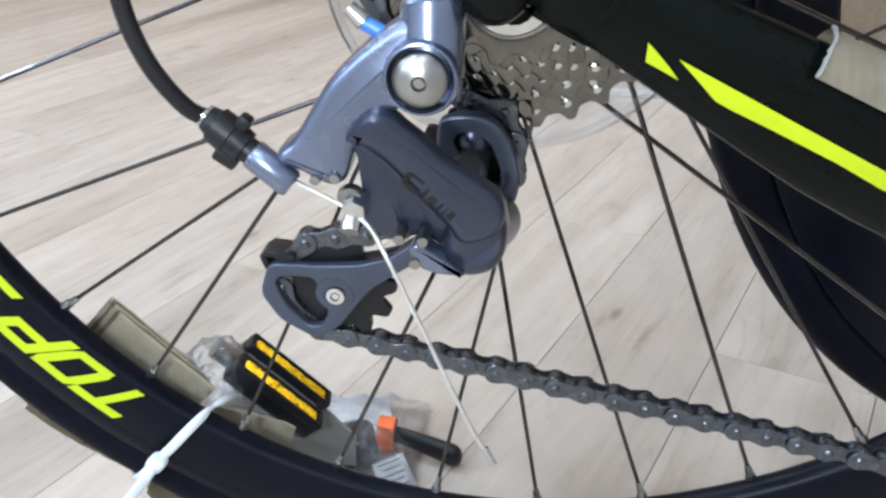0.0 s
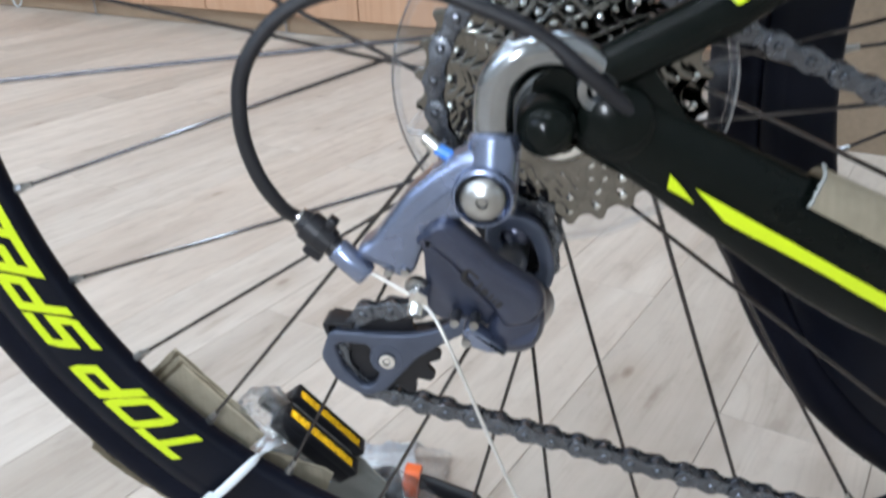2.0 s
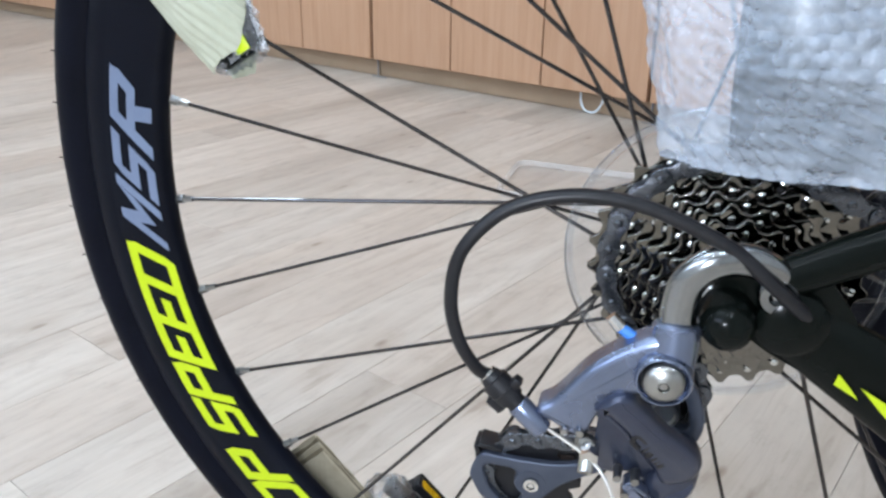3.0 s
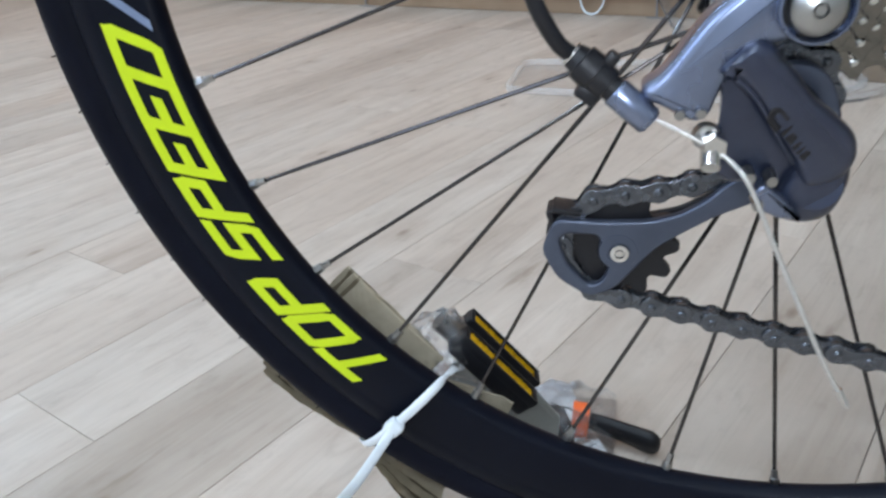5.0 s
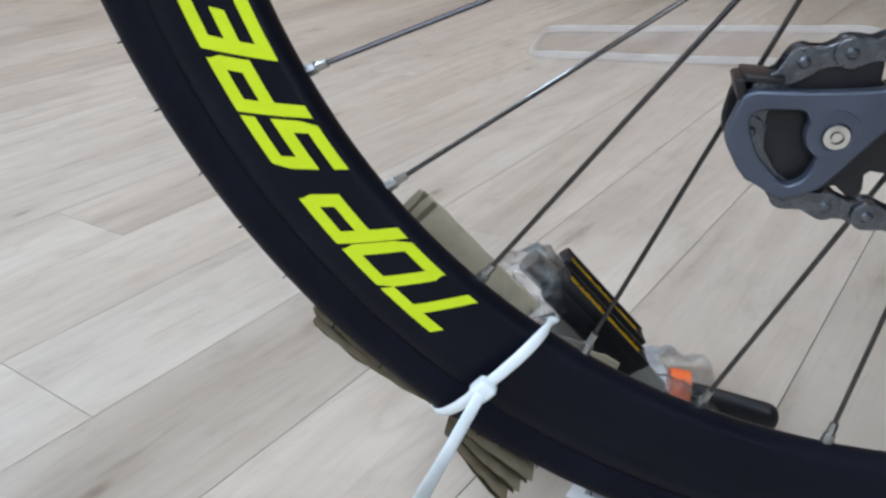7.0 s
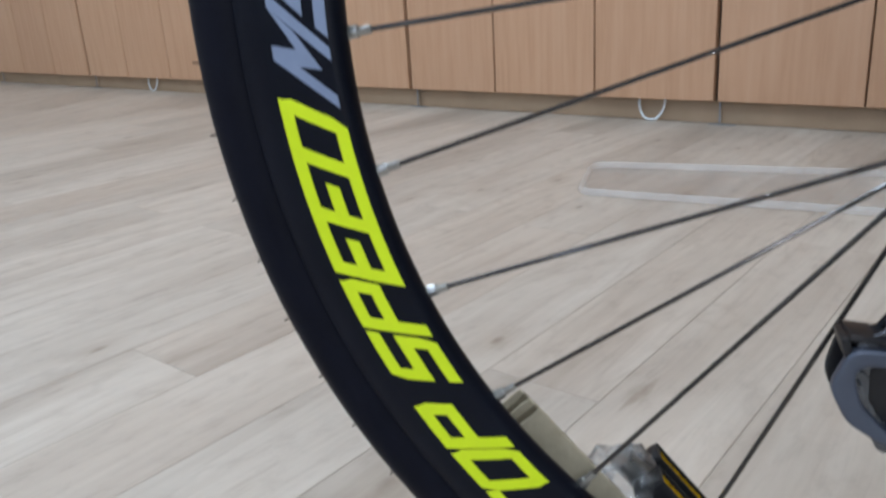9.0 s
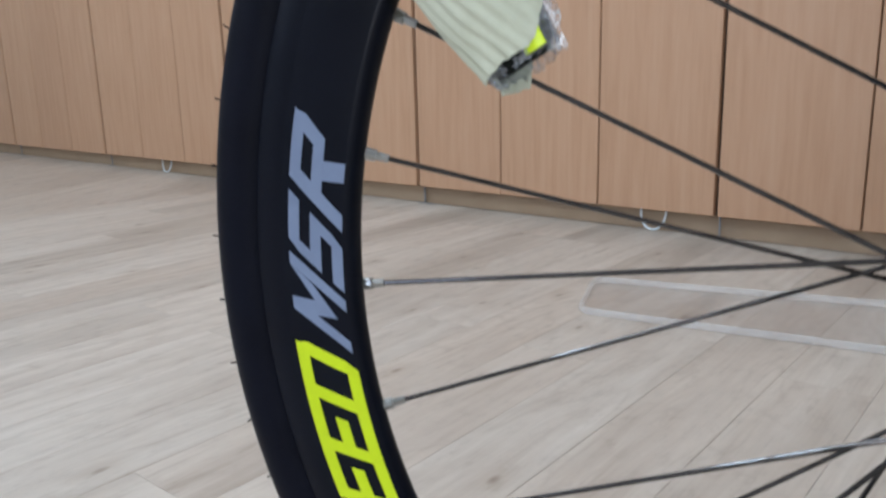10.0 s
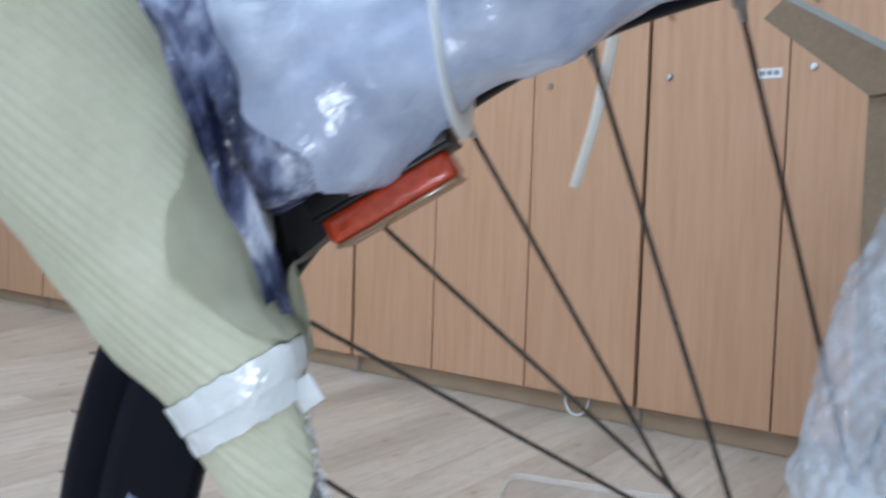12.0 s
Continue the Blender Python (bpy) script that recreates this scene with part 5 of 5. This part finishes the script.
box(bm, (0.057, 0.0225, 0.0022), RM @ Matrix.Translation((0.0, 0, 0.0012)), 0.0008)
part("bezel", bm, PLASTIC, refl, "thin black bezel")
bm = bmesh.new()
box(bm, (0.050, 0.0190, 0.0016), RM @ Matrix.Translation((-0.0008, 0, -0.0106)), 0.0007)
part("lens_edge", bm, AMBER_EDGE, refl, "brownish clear lower edge of the lens")
bm = bmesh.new()
plate(bm, rounded(xz([(-228, 205), (-203, 190), (-197, 180), (-214, 166), (-222, 176), (-236, 214)]), 0.003), -0.034, -0.020, (), 0.002)
box(bm, (0.020, 0.012, 0.030), Matrix.Translation(at(-200, -24, 208)) @ pose(0, 0, 0, 0, -31, 0), 0.002)
part("bracket", bm, PLASTIC, refl, "black clamp bracket")

# bubble wrap bundle over the seat stay
def bubble_bundle():
    """A lumpy closed sleeve of film with staggered round bubbles."""
    bm = bmesh.new()
    n, m_ = 320, 560
    pitch = 7.0
    rows = []
    for i in range(n + 1):
        v = i / n
        z = 57 + 300 * v
        left = -46 + 65 * max(0, v - 0.193) + 85 * max(0, 0.193 - v)
        right = 190
        cx, hx = (left + right) / 2, (right - left) / 2
        hy = 36 * min(1.0, 0.45 + 4.5 * v)
        ring = []
        for j in range(m_):
            a = 2 * math.pi * j / m_
            ca, sa = math.cos(a), math.sin(a)
            ex = abs(ca) ** 0.6 * (1 if ca > 0 else -1)
            ey = abs(sa) ** 0.7 * (1 if sa > 0 else -1)
            lump = 6 * noise.noise(Vector((ex * 2.2, ey * 1.4, z * 0.016))) + 2.5 * noise.noise(Vector((ex * 8, ey * 4, z * 0.06)))
            ring.append((cx + ex * (hx + lump), -66 + ey * (hy + lump), ca * 0.6, sa))
        arc_ = 0.0
        row = []
        for j, (x, y, nx, ny) in enumerate(ring):
            if j:
                arc_ += math.hypot(x - ring[j - 1][0], y - ring[j - 1][1])
            rz = z / (pitch * 0.87) + 1.6 * noise.noise(Vector((x * 0.022, z * 0.022, 1)))
            k = math.floor(rz)
            bx = arc_ / pitch + (0.5 if k % 2 else 0) + 1.2 * noise.noise(Vector((x * 0.025, z * 0.03, 6)))
            dx, dz = (bx - math.floor(bx) - 0.5) * pitch, (rz - k - 0.5) * pitch * 0.87
            d2 = (dx * dx + dz * dz) / 9.0
            puff = 1.5 * math.sqrt(1 - d2) if d2 < 1 else 0.0
            row.append(bm.verts.new(at(x + nx * puff, y + ny * puff, z)))
        rows.append(row)
    for i in range(n):
        for j in range(m_):
            bm.faces.new((rows[i][j], rows[i][(j + 1) % m_], rows[i + 1][(j + 1) % m_], rows[i + 1][j]))
    bm.faces.new(rows[0])
    return bm


bundle = holder("bubble_wrap_bundle", "bundle of cloudy bubble wrap tied over the seat stay", "bubble wrap", m=BIKE)
part("bubble_wrap", bubble_bundle(), BUBBLE, bundle, "cloudy bubble wrap")
bm = bmesh.new()
tube(bm, [at(88, -66, 58.5), at(88, -66, 60), at(88, -66, 82), at(86, -66, 140), at(86, -66, 220), at(92, -64, 350)], lambda t: (0.094, 0.098, 0.100, 0.100, 0.098, 0.098)[round(t * 5)], 36, 0.14)
part("wrapped_part", bm, FRAME_BLACK, bundle, "dark part inside the wrap")

# cardboard sleeve on the chain stay, with a torn pale edge
def sleeve_point(i, j, rise=0.0):
    t = 0.164 + 0.06 * i + (0.0005 * math.sin(j * 2.1) if i == 0 else 0.0)
    c = at(*stay_axis(t)) + Vector((0.0012, 0.0036, -0.0029))
    a = radians(157 - 130 * j / 12)
    r = 0.0110 + 0.0065 * min(1, t * 4) + 0.0030 + rise
    return c + Vector((0.504, 0, 0.864)) * (r * 1.05 * math.sin(a)) + Vector((0, 0.60 * r * math.cos(a), 0))


sleeve = holder("cardboard_sleeve", "brown cardboard sleeve with a torn end round the chain stay", "cardboard", "cardboard pieces", m=BIKE)
bm = bmesh.new()
grid = [[bm.verts.new(sleeve_point(i, j)) for j in range(13)] for i in range(11)]
for i in range(10):
    for j in range(12):
        bm.faces.new((grid[i][j], grid[i][j + 1], grid[i + 1][j + 1], grid[i + 1][j]))
bmesh.ops.solidify(bm, geom=bm.faces[:], thickness=0.002)
part("board", bm, CARD, sleeve, "brown cardboard")
bm = bmesh.new()
tube(bm, [sleeve_point(0, 0.5 * k, 0.0004) + Vector((0.0006 * noise.noise(Vector((k * 0.9, 0, 0))), 0, 0.0008 * noise.noise(Vector((0, k * 0.9, 0))))) for k in range(15)], lambda t: 0.0005 + 0.0004 * math.sin(t * 23) ** 2, 8)
part("torn_edge", bm, GREY_BOARD, sleeve, "torn pale paper edge")
# tall open bicycle carton standing between the cabinets and the bicycle
carton = holder("cardboard_box", "tall open brown cardboard box with one flap splayed out", "cardboard box", m=pose(0.287, 1.02, 0, 0, 0, ROOM_ANGLE))
CARTON_L, CARTON_D, CARTON_H, BOARD = 1.30, 0.24, 0.716, 0.006


def carton_panel(name, size, centre, label=""):
    bm = bmesh.new()
    box(bm, size, Matrix.Translation(centre), 0.0015)
    bmesh.ops.subdivide_edges(bm, edges=[e for e in bm.edges if e.calc_length() > 0.2], cuts=9, use_grid_fill=True)
    for v in bm.verts:
        v.co += Vector((0, 0.004 * noise.noise(Vector((v.co.x * 5, 1, v.co.z * 5))), 0))
    return part(name, bm, CARTON, carton, label, smooth=False)


carton_panel("front_panel", (CARTON_L, BOARD, CARTON_H), (CARTON_L / 2, 0, CARTON_H / 2))
carton_panel("back_panel", (CARTON_L, BOARD, CARTON_H), (CARTON_L / 2, CARTON_D, CARTON_H / 2))
for x in (BOARD / 2, CARTON_L - BOARD / 2):
    carton_panel("side_panel", (BOARD, CARTON_D - BOARD - 0.001, CARTON_H), (x, CARTON_D / 2, CARTON_H / 2))
carton_panel("bottom_panel", (CARTON_L - 0.014, CARTON_D - 0.016, BOARD), (CARTON_L / 2, CARTON_D / 2, 0.005))
bm = bmesh.new()
plate(bm, [(-0.159, 0.846), (0.002, 0.712), (0.050, 0.716), (0.050, 0.760), (-0.130, 0.874)], -0.011, -0.005, (), 0.0012)
flap_out = part("flap", bm, CARTON, carton, "flap folded out to the side", smooth=False)
bm = bmesh.new()
plate(bm, [(-0.132, 0.876), (-0.126, 0.884), (0.050, 0.772), (0.050, 0.760)], -0.0115, -0.0045, (), 0.001)
part("cut_edge", bm, GREY_BOARD, flap_out, "pale cut edge of the flap")


# cardboard folded round the tyre, behind the rim
def card_layer(parent, outline, y0, y1, seed, rough_edge=1.2, material=CARD):
    """One ply: an outline with a frayed, slightly wavy edge."""
    pts = []
    for k in range(len(outline)):
        a, b = Vector(outline[k]), Vector(outline[(k + 1) % len(outline)])
        n = max(1, int((b - a).length / 5))
        for i in range(n):
            q = a.lerp(b, i / n)
            d = Vector((noise.noise(Vector((q.x * 0.11, q.y * 0.11, seed))), noise.noise(Vector((q.y * 0.11, q.x * 0.11, seed + 9))))) * rough_edge
            pts.append((q.x + d.x, q.y + d.y))
    bm = bmesh.new()
    plate(bm, xz(pts), y0 / 1000, y1 / 1000)
    for v in bm.verts:
        v.co.y += 0.0012 * noise.noise(Vector((v.co.x * 40, v.co.z * 40, seed)))
    part("layer", bm, material, parent, smooth=False)


def wrap_layer(parent, a0, a1, radius, y0, y1, seed, slant=0.0, thick=0.0014, material=CARD):
    """One ply bent round the tread from angle a0 to a1; radius (mm) is a function of 0..1 along it."""
    bm = bmesh.new()
    n, m_ = 18, 6
    grid = []
    for i in range(n + 1):
        u = i / n
        row = []
        for j in range(m_ + 1):
            v = j / m_
            fray = 0.10 * noise.noise(Vector((v * 5, seed, 0))) if i in (0, n) else 0.0
            a = radians(a0 + (a1 - a0) * u + fray * 0.8)
            r = radius(u) + 0.5 * noise.noise(Vector((u * 6, v * 3, seed)))
            y = y0 + (y1 - y0) * v + (1.4 * noise.noise(Vector((u * 7, seed, 3))) if j == 0 else 0.0) + slant * (1 - u) * (1 - v)
            row.append(bm.verts.new(at(r * math.cos(a), y, r * math.sin(a))))
        grid.append(row)
    for i in range(n):
        for j in range(m_):
            bm.faces.new((grid[i][j], grid[i + 1][j], grid[i + 1][j + 1], grid[i][j + 1]))
    bmesh.ops.solidify(bm, geom=bm.faces[:], thickness=thick)
    part("layer", bm, material, parent, smooth=False)


pad = holder("cardboard_pad", "folded brown corrugated cardboard pad tied to the tyre", "cardboard", "cardboard pieces", m=BIKE)
for k in range(5):
    end = Vector((-208.6 - 2.7 * k, -172.6 + 0.5 * k))
    far = end + Vector((0.66, -0.75)) * (63.5 - 1.5 * k)
    back = Vector((-0.71, -0.70)) * 40
    card_layer(pad, [tuple(end + back), tuple(end), tuple(far), tuple(far + back)], 16.5 + 3.2 * k, 18.4 + 3.2 * k, 1.0 + k, 0.9, CARD_SHADED if k % 2 else CARD)
card_layer(pad, [(-178, -243), (-165, -246), (-154, -249), (-138.5, -254), (-131.9, -259), (-137, -272), (-180, -276)], 30, 32, 7.0, 1.6)
for k in range(4):
    wrap_layer(pad, 219.0 + 0.35 * k, 231.6 - 0.3 * k, lambda u: 337.0 + (2.3 * k + 1.2) * (1 - u ** 2.4), -4.0 + (2.0 if k % 2 else 0.0), 24, 3.0 + k, -1.0, 0.0016, CARD_SHADED if k % 2 else CARD)
board = holder("grey_board", "smooth grey board standing behind the tyre beside the pedal", "board", m=BIKE)
card_layer(board, [(-190, -262), (-160, -250), (-133, -260), (-125.3, -269.8), (-116.9, -280.5), (-107.7, -292.3), (-110, -316), (-180, -316)], 62, 64, 3.0, 0.4, GREY_BOARD)
flap = holder("cardboard_flap", "bent layered corner of corrugated cardboard under the tyre", "cardboard", "cardboard pieces", m=BIKE)
for k in range(6):
    wrap_layer(flap, 232.4 + 0.1 * k, 240.4 - 0.15 * k, lambda u: 337.4 + 1.9 * k + (5.0 + 2.8 * k) * u, -9.0 + (2.5 if k % 2 else 0.0), 16, 11.0 + k, 2.0, 0.0016, CARD_SHADED if k % 2 else CARD)

# cable tie round the rim
bm = bmesh.new()
tube(bm, smooth_path([at(-165, 34, -238), at(-162.5, 24, -231.5), at(-160.5, 10, -222), at(-161.5, -4, -217), at(-169, -15, -221), at(-178, -18, -229.5), at(-187.5, -19, -238.5), at(-199, -18, -250), at(-210, -9, -261), at(-216, 6, -264), at(-212, 22, -258), at(-192, 31, -250), at(-168, 35, -240)], 6, False), 0.0026, 8, 0.4)
tie = thing("cable_tie", bm, NYLON, "white nylon cable tie round rim and cardboard", "cable tie", "cable ties", m=BIKE)
bm = bmesh.new()
box(bm, (0.009, 0.007, 0.0095), Matrix.Translation(at(-187, -20.5, -238)) @ pose(0, 0, 0, 0, 45, 0), 0.0022, 3)
part("head", bm, NYLON, tie, "square tie head")
bm = bmesh.new()
tube(bm, smooth_path([at(-187, -22, -238), at(-191.5, -34, -242), at(-196, -60, -241), at(-195.5, -92, -226.7), at(-191, -118, -208)], 6), lambda t: 0.0026 if t < 0.93 else 0.0026 - 0.020 * (t - 0.93), 12, 0.36, side=Vector((0.7, 0, 0.7)))
part("tail", bm, NYLON, tie, "free end of the tie")

# pedal tied behind the rim
pedal = holder("pedal", "black and grey platform pedal with amber reflectors in clear film", "pedal", m=pose(0, 0, 0))
PX = Vector((0.034, 0.009, -0.046)).normalized()
PN = Vector((0.79, 0.07, 0.60))
PN = (PN - PX * PN.dot(PX)).normalized()
PU = PX.cross(PN).normalized()
if PU.z < 0:
    PU = -PU
PM = Matrix.Translation((-0.1440, 0.0455, 0.0945)) @ Matrix((PX, PU, PN)).transposed().to_4x4()
for yy, along in ((-0.0105, -0.002), (0.0105, 0.002)):
    bm = bmesh.new()
    box(bm, (0.064, 0.0125, 0.013), PM @ Matrix.Translation((along, yy, -0.0015)), 0.003, 3)
    for side_y in (-0.0053, 0.0053):
        box(bm, (0.062, 0.0018, 0.0058), PM @ Matrix.Translation((along, yy + side_y, 0.0055)), 0.0006)
    for side_x in (-0.0300, 0.0300):
        box(bm, (0.0040, 0.0110, 0.0052), PM @ Matrix.Translation((along + side_x, yy, 0.0052)), 0.0010)
    bar = part("side_bar", bm, PLASTIC, pedal, "black side bar")
    bm = bmesh.new()
    box(bm, (0.054, 0.0082, 0.003), PM @ Matrix.Translation((along, yy, 0.0034)), 0.0004, 1)
    prism = random.Random(round(3 + 100 * along))
    for i in range(54):
        for j in range(8):
            x0, y0 = along - 0.027 + 0.001 * i, yy - 0.0040 + 0.001 * j
            gx, gy = 0.72 + prism.uniform(-0.14, 0.14), 1.27 + prism.uniform(-0.22, 0.22)
            bm.faces.new([bm.verts.new(PM @ Vector((x0 + dx, y0 + dy, 0.0050 + gx * dx + gy * dy))) for dx, dy in ((0, 0), (0.001, 0), (0.001, 0.001), (0, 0.001))])
    part("reflector", bm, AMBER, bar, "amber prismatic reflector", smooth=False)
bm = bmesh.new()
box(bm, (0.056, 0.0095, 0.012), PM @ Matrix.Translation((0, 0, -0.0025)), 0.002)
part("body", bm, GREY_PLASTIC, pedal, "grey pedal body")
bm = bmesh.new()
cyl(bm, PM @ Vector((-0.028, 0, -0.004)), PM @ Vector((-0.044, 0.0, -0.005)), 0.0065, 0.006, 20)
part("axle", bm, BOLT_STEEL, pedal, "steel threaded axle")


def film_blob(center, radii, seed):
    bm = bmesh.new()
    bmesh.ops.create_icosphere(bm, subdivisions=4, radius=1.0)
    for v in bm.verts:
        k = 1 + 0.24 * noise.noise(v.co * 1.7 + Vector((seed, 0, 0))) + 0.30 * abs(noise.noise(v.co * 3.1 + Vector((0, seed, 0)))) + 0.14 * abs(noise.noise(v.co * 8 + Vector((0, 0, seed))))
        v.co = Vector(center) + Vector((v.co.x * radii[0], v.co.y * radii[1], v.co.z * radii[2])) * k
    return bm


part("film", film_blob((-0.1735, 0.0328, 0.1150), (0.0175, 0.0165, 0.0165), 3.1), FILM, pedal, "crinkled clear film round the axle")
bm = film_blob((0, 0, 0), (0.023, 0.007, 0.0065), 8.4)
bmesh.ops.transform(bm, matrix=pose(-0.157, 0.043, 0.0735, 0, 22, 0), verts=bm.verts[:])
part("film", bm, FILM, pedal, "loose end of the clear film")

# tool in a clear bag on the floor
tool = holder("spanner_tool", "black handled tool with an orange collar in a clear bag", "tool", m=pose(0, 0, 0))
bm = bmesh.new()
tube(bm, smooth_path([(-0.092, 0.101, 0.013), (-0.080, 0.098, 0.0115), (-0.062, 0.0915, 0.010), (-0.0525, 0.088, 0.009), (-0.0455, 0.0853, 0.009)], 6), lambda t: 0.0062 + 0.0030 * t if t < 0.75 else 0.00845 * math.sqrt(max(0.02, 1 - ((t - 0.75) / 0.25) ** 2)), 18, 0.7)
part("handle", bm, PLASTIC, tool, "black rubber handle")
bm = bmesh.new()
cyl(bm, (-0.092, 0.099, 0.014), (-0.103, 0.099, 0.015), 0.0118, 0.0125, 24)
part("collar", bm, ORANGE, tool, "bright orange collar")
bm = bmesh.new()
box(bm, (0.026, 0.034, 0.022), Matrix.Translation((-0.116, 0.090, 0.0125)) @ pose(0, 0, 0, 0, 0, 20), 0.008, 3)
part("head", bm, PLASTIC, tool, "black tool head")
bm = bmesh.new()
box(bm, (0.022, 0.028, 0.0012), Matrix.Translation((-0.088, 0.070, 0.006)) @ pose(0, 0, 0, 8, -6, 28), 0.0003, 1)
paper = part("paper_label", bm, WHITE_PAPER, tool, "white printed paper label")
for i in range(5):
    bm = bmesh.new()
    box(bm, (0.015 - 0.003 * (i % 2), 0.0010, 0.0003), Matrix.Translation((-0.088, 0.070, 0.006)) @ pose(0, 0, 0, 8, -6, 28) @ Matrix.Translation((0, -0.010 + 0.005 * i, 0.0009)))
    part("print_line", bm, PRINT, paper)
bm = bmesh.new()
box(bm, (0.046, 0.040, 0.0010), Matrix.Translation((-0.124, 0.128, 0.0035)) @ pose(0, 0, 0, 3, 0, 18), 0.0003, 1)
part("paper_card", bm, WHITE_PAPER, tool, "white paper card in the bag")
bm = bmesh.new()
n = 60
grid = []
for i in range(n + 1):
    row = []
    for j in range(n + 1):
        x, y = -0.150 + 0.076 * i / n, 0.040 + 0.104 * j / n
        e = min(i, j, n - i, n - j) / n
        z = 0.0015 + 0.027 * min(1, e * 4) ** 0.6 * (0.75 + 0.5 * noise.noise(Vector((x * 30, y * 30, 0)))) + 0.010 * abs(noise.noise(Vector((x * 55, y * 55, 7)))) + 0.006 * abs(noise.noise(Vector((x * 130, y * 130, 4))))
        row.append(bm.verts.new((x + 0.006 * noise.noise(Vector((y * 40, 1, 0))), y + 0.006 * noise.noise(Vector((x * 40, 2, 0))), max(z, 0.001))))
    grid.append(row)
for i in range(n):
    for j in range(n):
        bm.faces.new((grid[i][j], grid[i + 1][j], grid[i + 1][j + 1], grid[i][j + 1]))
part("bag", bm, BAG, tool, "clear thin plastic bag")
bm = bmesh.new()
box(bm, (0.030, 0.022, 0.0008), Matrix.Translation((-0.138, 0.026, 0.0016)) @ pose(0, 0, 0, 0, 0, -22))
tag = thing("paper_tag", bm, WHITE_PAPER, "white printed tag lying on the floor", "tag")
for i in range(2):
    bm = bmesh.new()
    box(bm, (0.018, 0.003, 0.0003), Matrix.Translation((-0.138, 0.026 - 0.004 + 0.008 * i, 0.0023)) @ pose(0, 0, 0, 0, 0, -22))
    part("print_line", bm, PRINT, tag)

# clear plastic tray lid on the floor
tray = holder("plastic_lid", "clear flat plastic lid with a frosted rim lying on the floor", "plastic lid", m=pose(0, 0, 0))
OUT = rounded([(-0.273, 0.988), (-0.262, 1.190), (0.262, 1.105), (0.300, 0.985), (0.190, 0.870)], 0.03, 6)
bm = bmesh.new()
tube(bm, [Vector((q[0], q[1], 0.0075)) for q in OUT], 0.0045, 8, 1.4, side=Vector((0, 0, 1)), closed=True)
part("rim", bm, CLEAR_EDGE, tray, "frosted clear rim")
bm = bmesh.new()
f = bm.faces.new([bm.verts.new((q[0], q[1], 0.0035)) for q in OUT])
part("sheet", bm, SHEET, tray, "thin clear sheet", smooth=False)

# ---- floor planks ----
PLANK_W, PLANK_L = 0.115, 0.92
ALONG = Vector((0.4225, 0.9064))
WIDE = Vector((0.9064, -0.4225))
JOINTS = {-9: 0.35, -8: 0.62, -7: 0.033, -6: 0.60, -5: -0.140, -4: 0.198, -3: 0.70, -2: 0.429, -1: 0.72, 0: 0.262, 1: 0.66}


def plank_mesh(length):
    bm = bmesh.new()
    w, l, b = PLANK_W / 2 - 0.00025, length / 2 - 0.0002, 0.00035
    lowv = [bm.verts.new((sx * w, sy * l, -0.010)) for sx, sy in ((-1, -1), (1, -1), (1, 1), (-1, 1))]
    midv = [bm.verts.new((sx * w, sy * l, -b)) for sx, sy in ((-1, -1), (1, -1), (1, 1), (-1, 1))]
    topv = [bm.verts.new((sx * (w - b), sy * (l - b), 0)) for sx, sy in ((-1, -1), (1, -1), (1, 1), (-1, 1))]
    for p, q in ((lowv, midv), (midv, topv)):
        for i in range(4):
            bm.faces.new((p[i], p[(i + 1) % 4], q[(i + 1) % 4], q[i]))
    bm.faces.new(topv)
    ob = mesh_object("plank", bm, FLOOR_WOOD, False)
    me = ob.data
    bpy.data.objects.remove(ob)
    return me


PLANK = plank_mesh(PLANK_L)
turn = Matrix.Rotation(math.atan2(-0.4225, 0.9064), 4, "Z")
rnd = random.Random(11)
L_END = ROOM_ORIGIN.x * ALONG.x + ROOM_ORIGIN.y * ALONG.y
L_MIN, L_MAX = L_END - V1 + 0.002, L_END - V0 - 0.002
W_0 = ROOM_ORIGIN.x * WIDE.x + ROOM_ORIGIN.y * WIDE.y
cut_meshes = {}
far_bm = bmesh.new()
for k in range(-60, 50):
    w = 0.032 + PLANK_W * (k + 0.5)
    if not (U0 + 0.06 < w - W_0 < U1 - 0.06):
        continue
    start = JOINTS.get(k, rnd.uniform(0, PLANK_L))
    for j in range(-9, 9):
        a0, a1 = max(start + PLANK_L * j, L_MIN), min(start + PLANK_L * (j + 1), L_MAX)
        if a1 - a0 < 0.03:
            continue
        c = WIDE * w + ALONG * ((a0 + a1) / 2)
        where = Matrix.Translation((c.x, c.y, 0)) @ turn
        if Vector((c.x + 0.4, c.y - 0.9)).length < 1.75:
            size = round(a1 - a0, 3)
            if size not in cut_meshes:
                cut_meshes[size] = PLANK if abs(size - PLANK_L) < 0.002 else plank_mesh(size)
            shared_part("plank", cut_meshes[size], floor, where)
        else:
            box(far_bm, (PLANK_W - 0.0003, a1 - a0 - 0.0003, 0.010), where @ Matrix.Translation((0, 0, -0.005)))
bm = far_bm
rest = part("planks", bm, FLOOR_WOOD, floor, smooth=False)
rest["kind"] = "stuff"
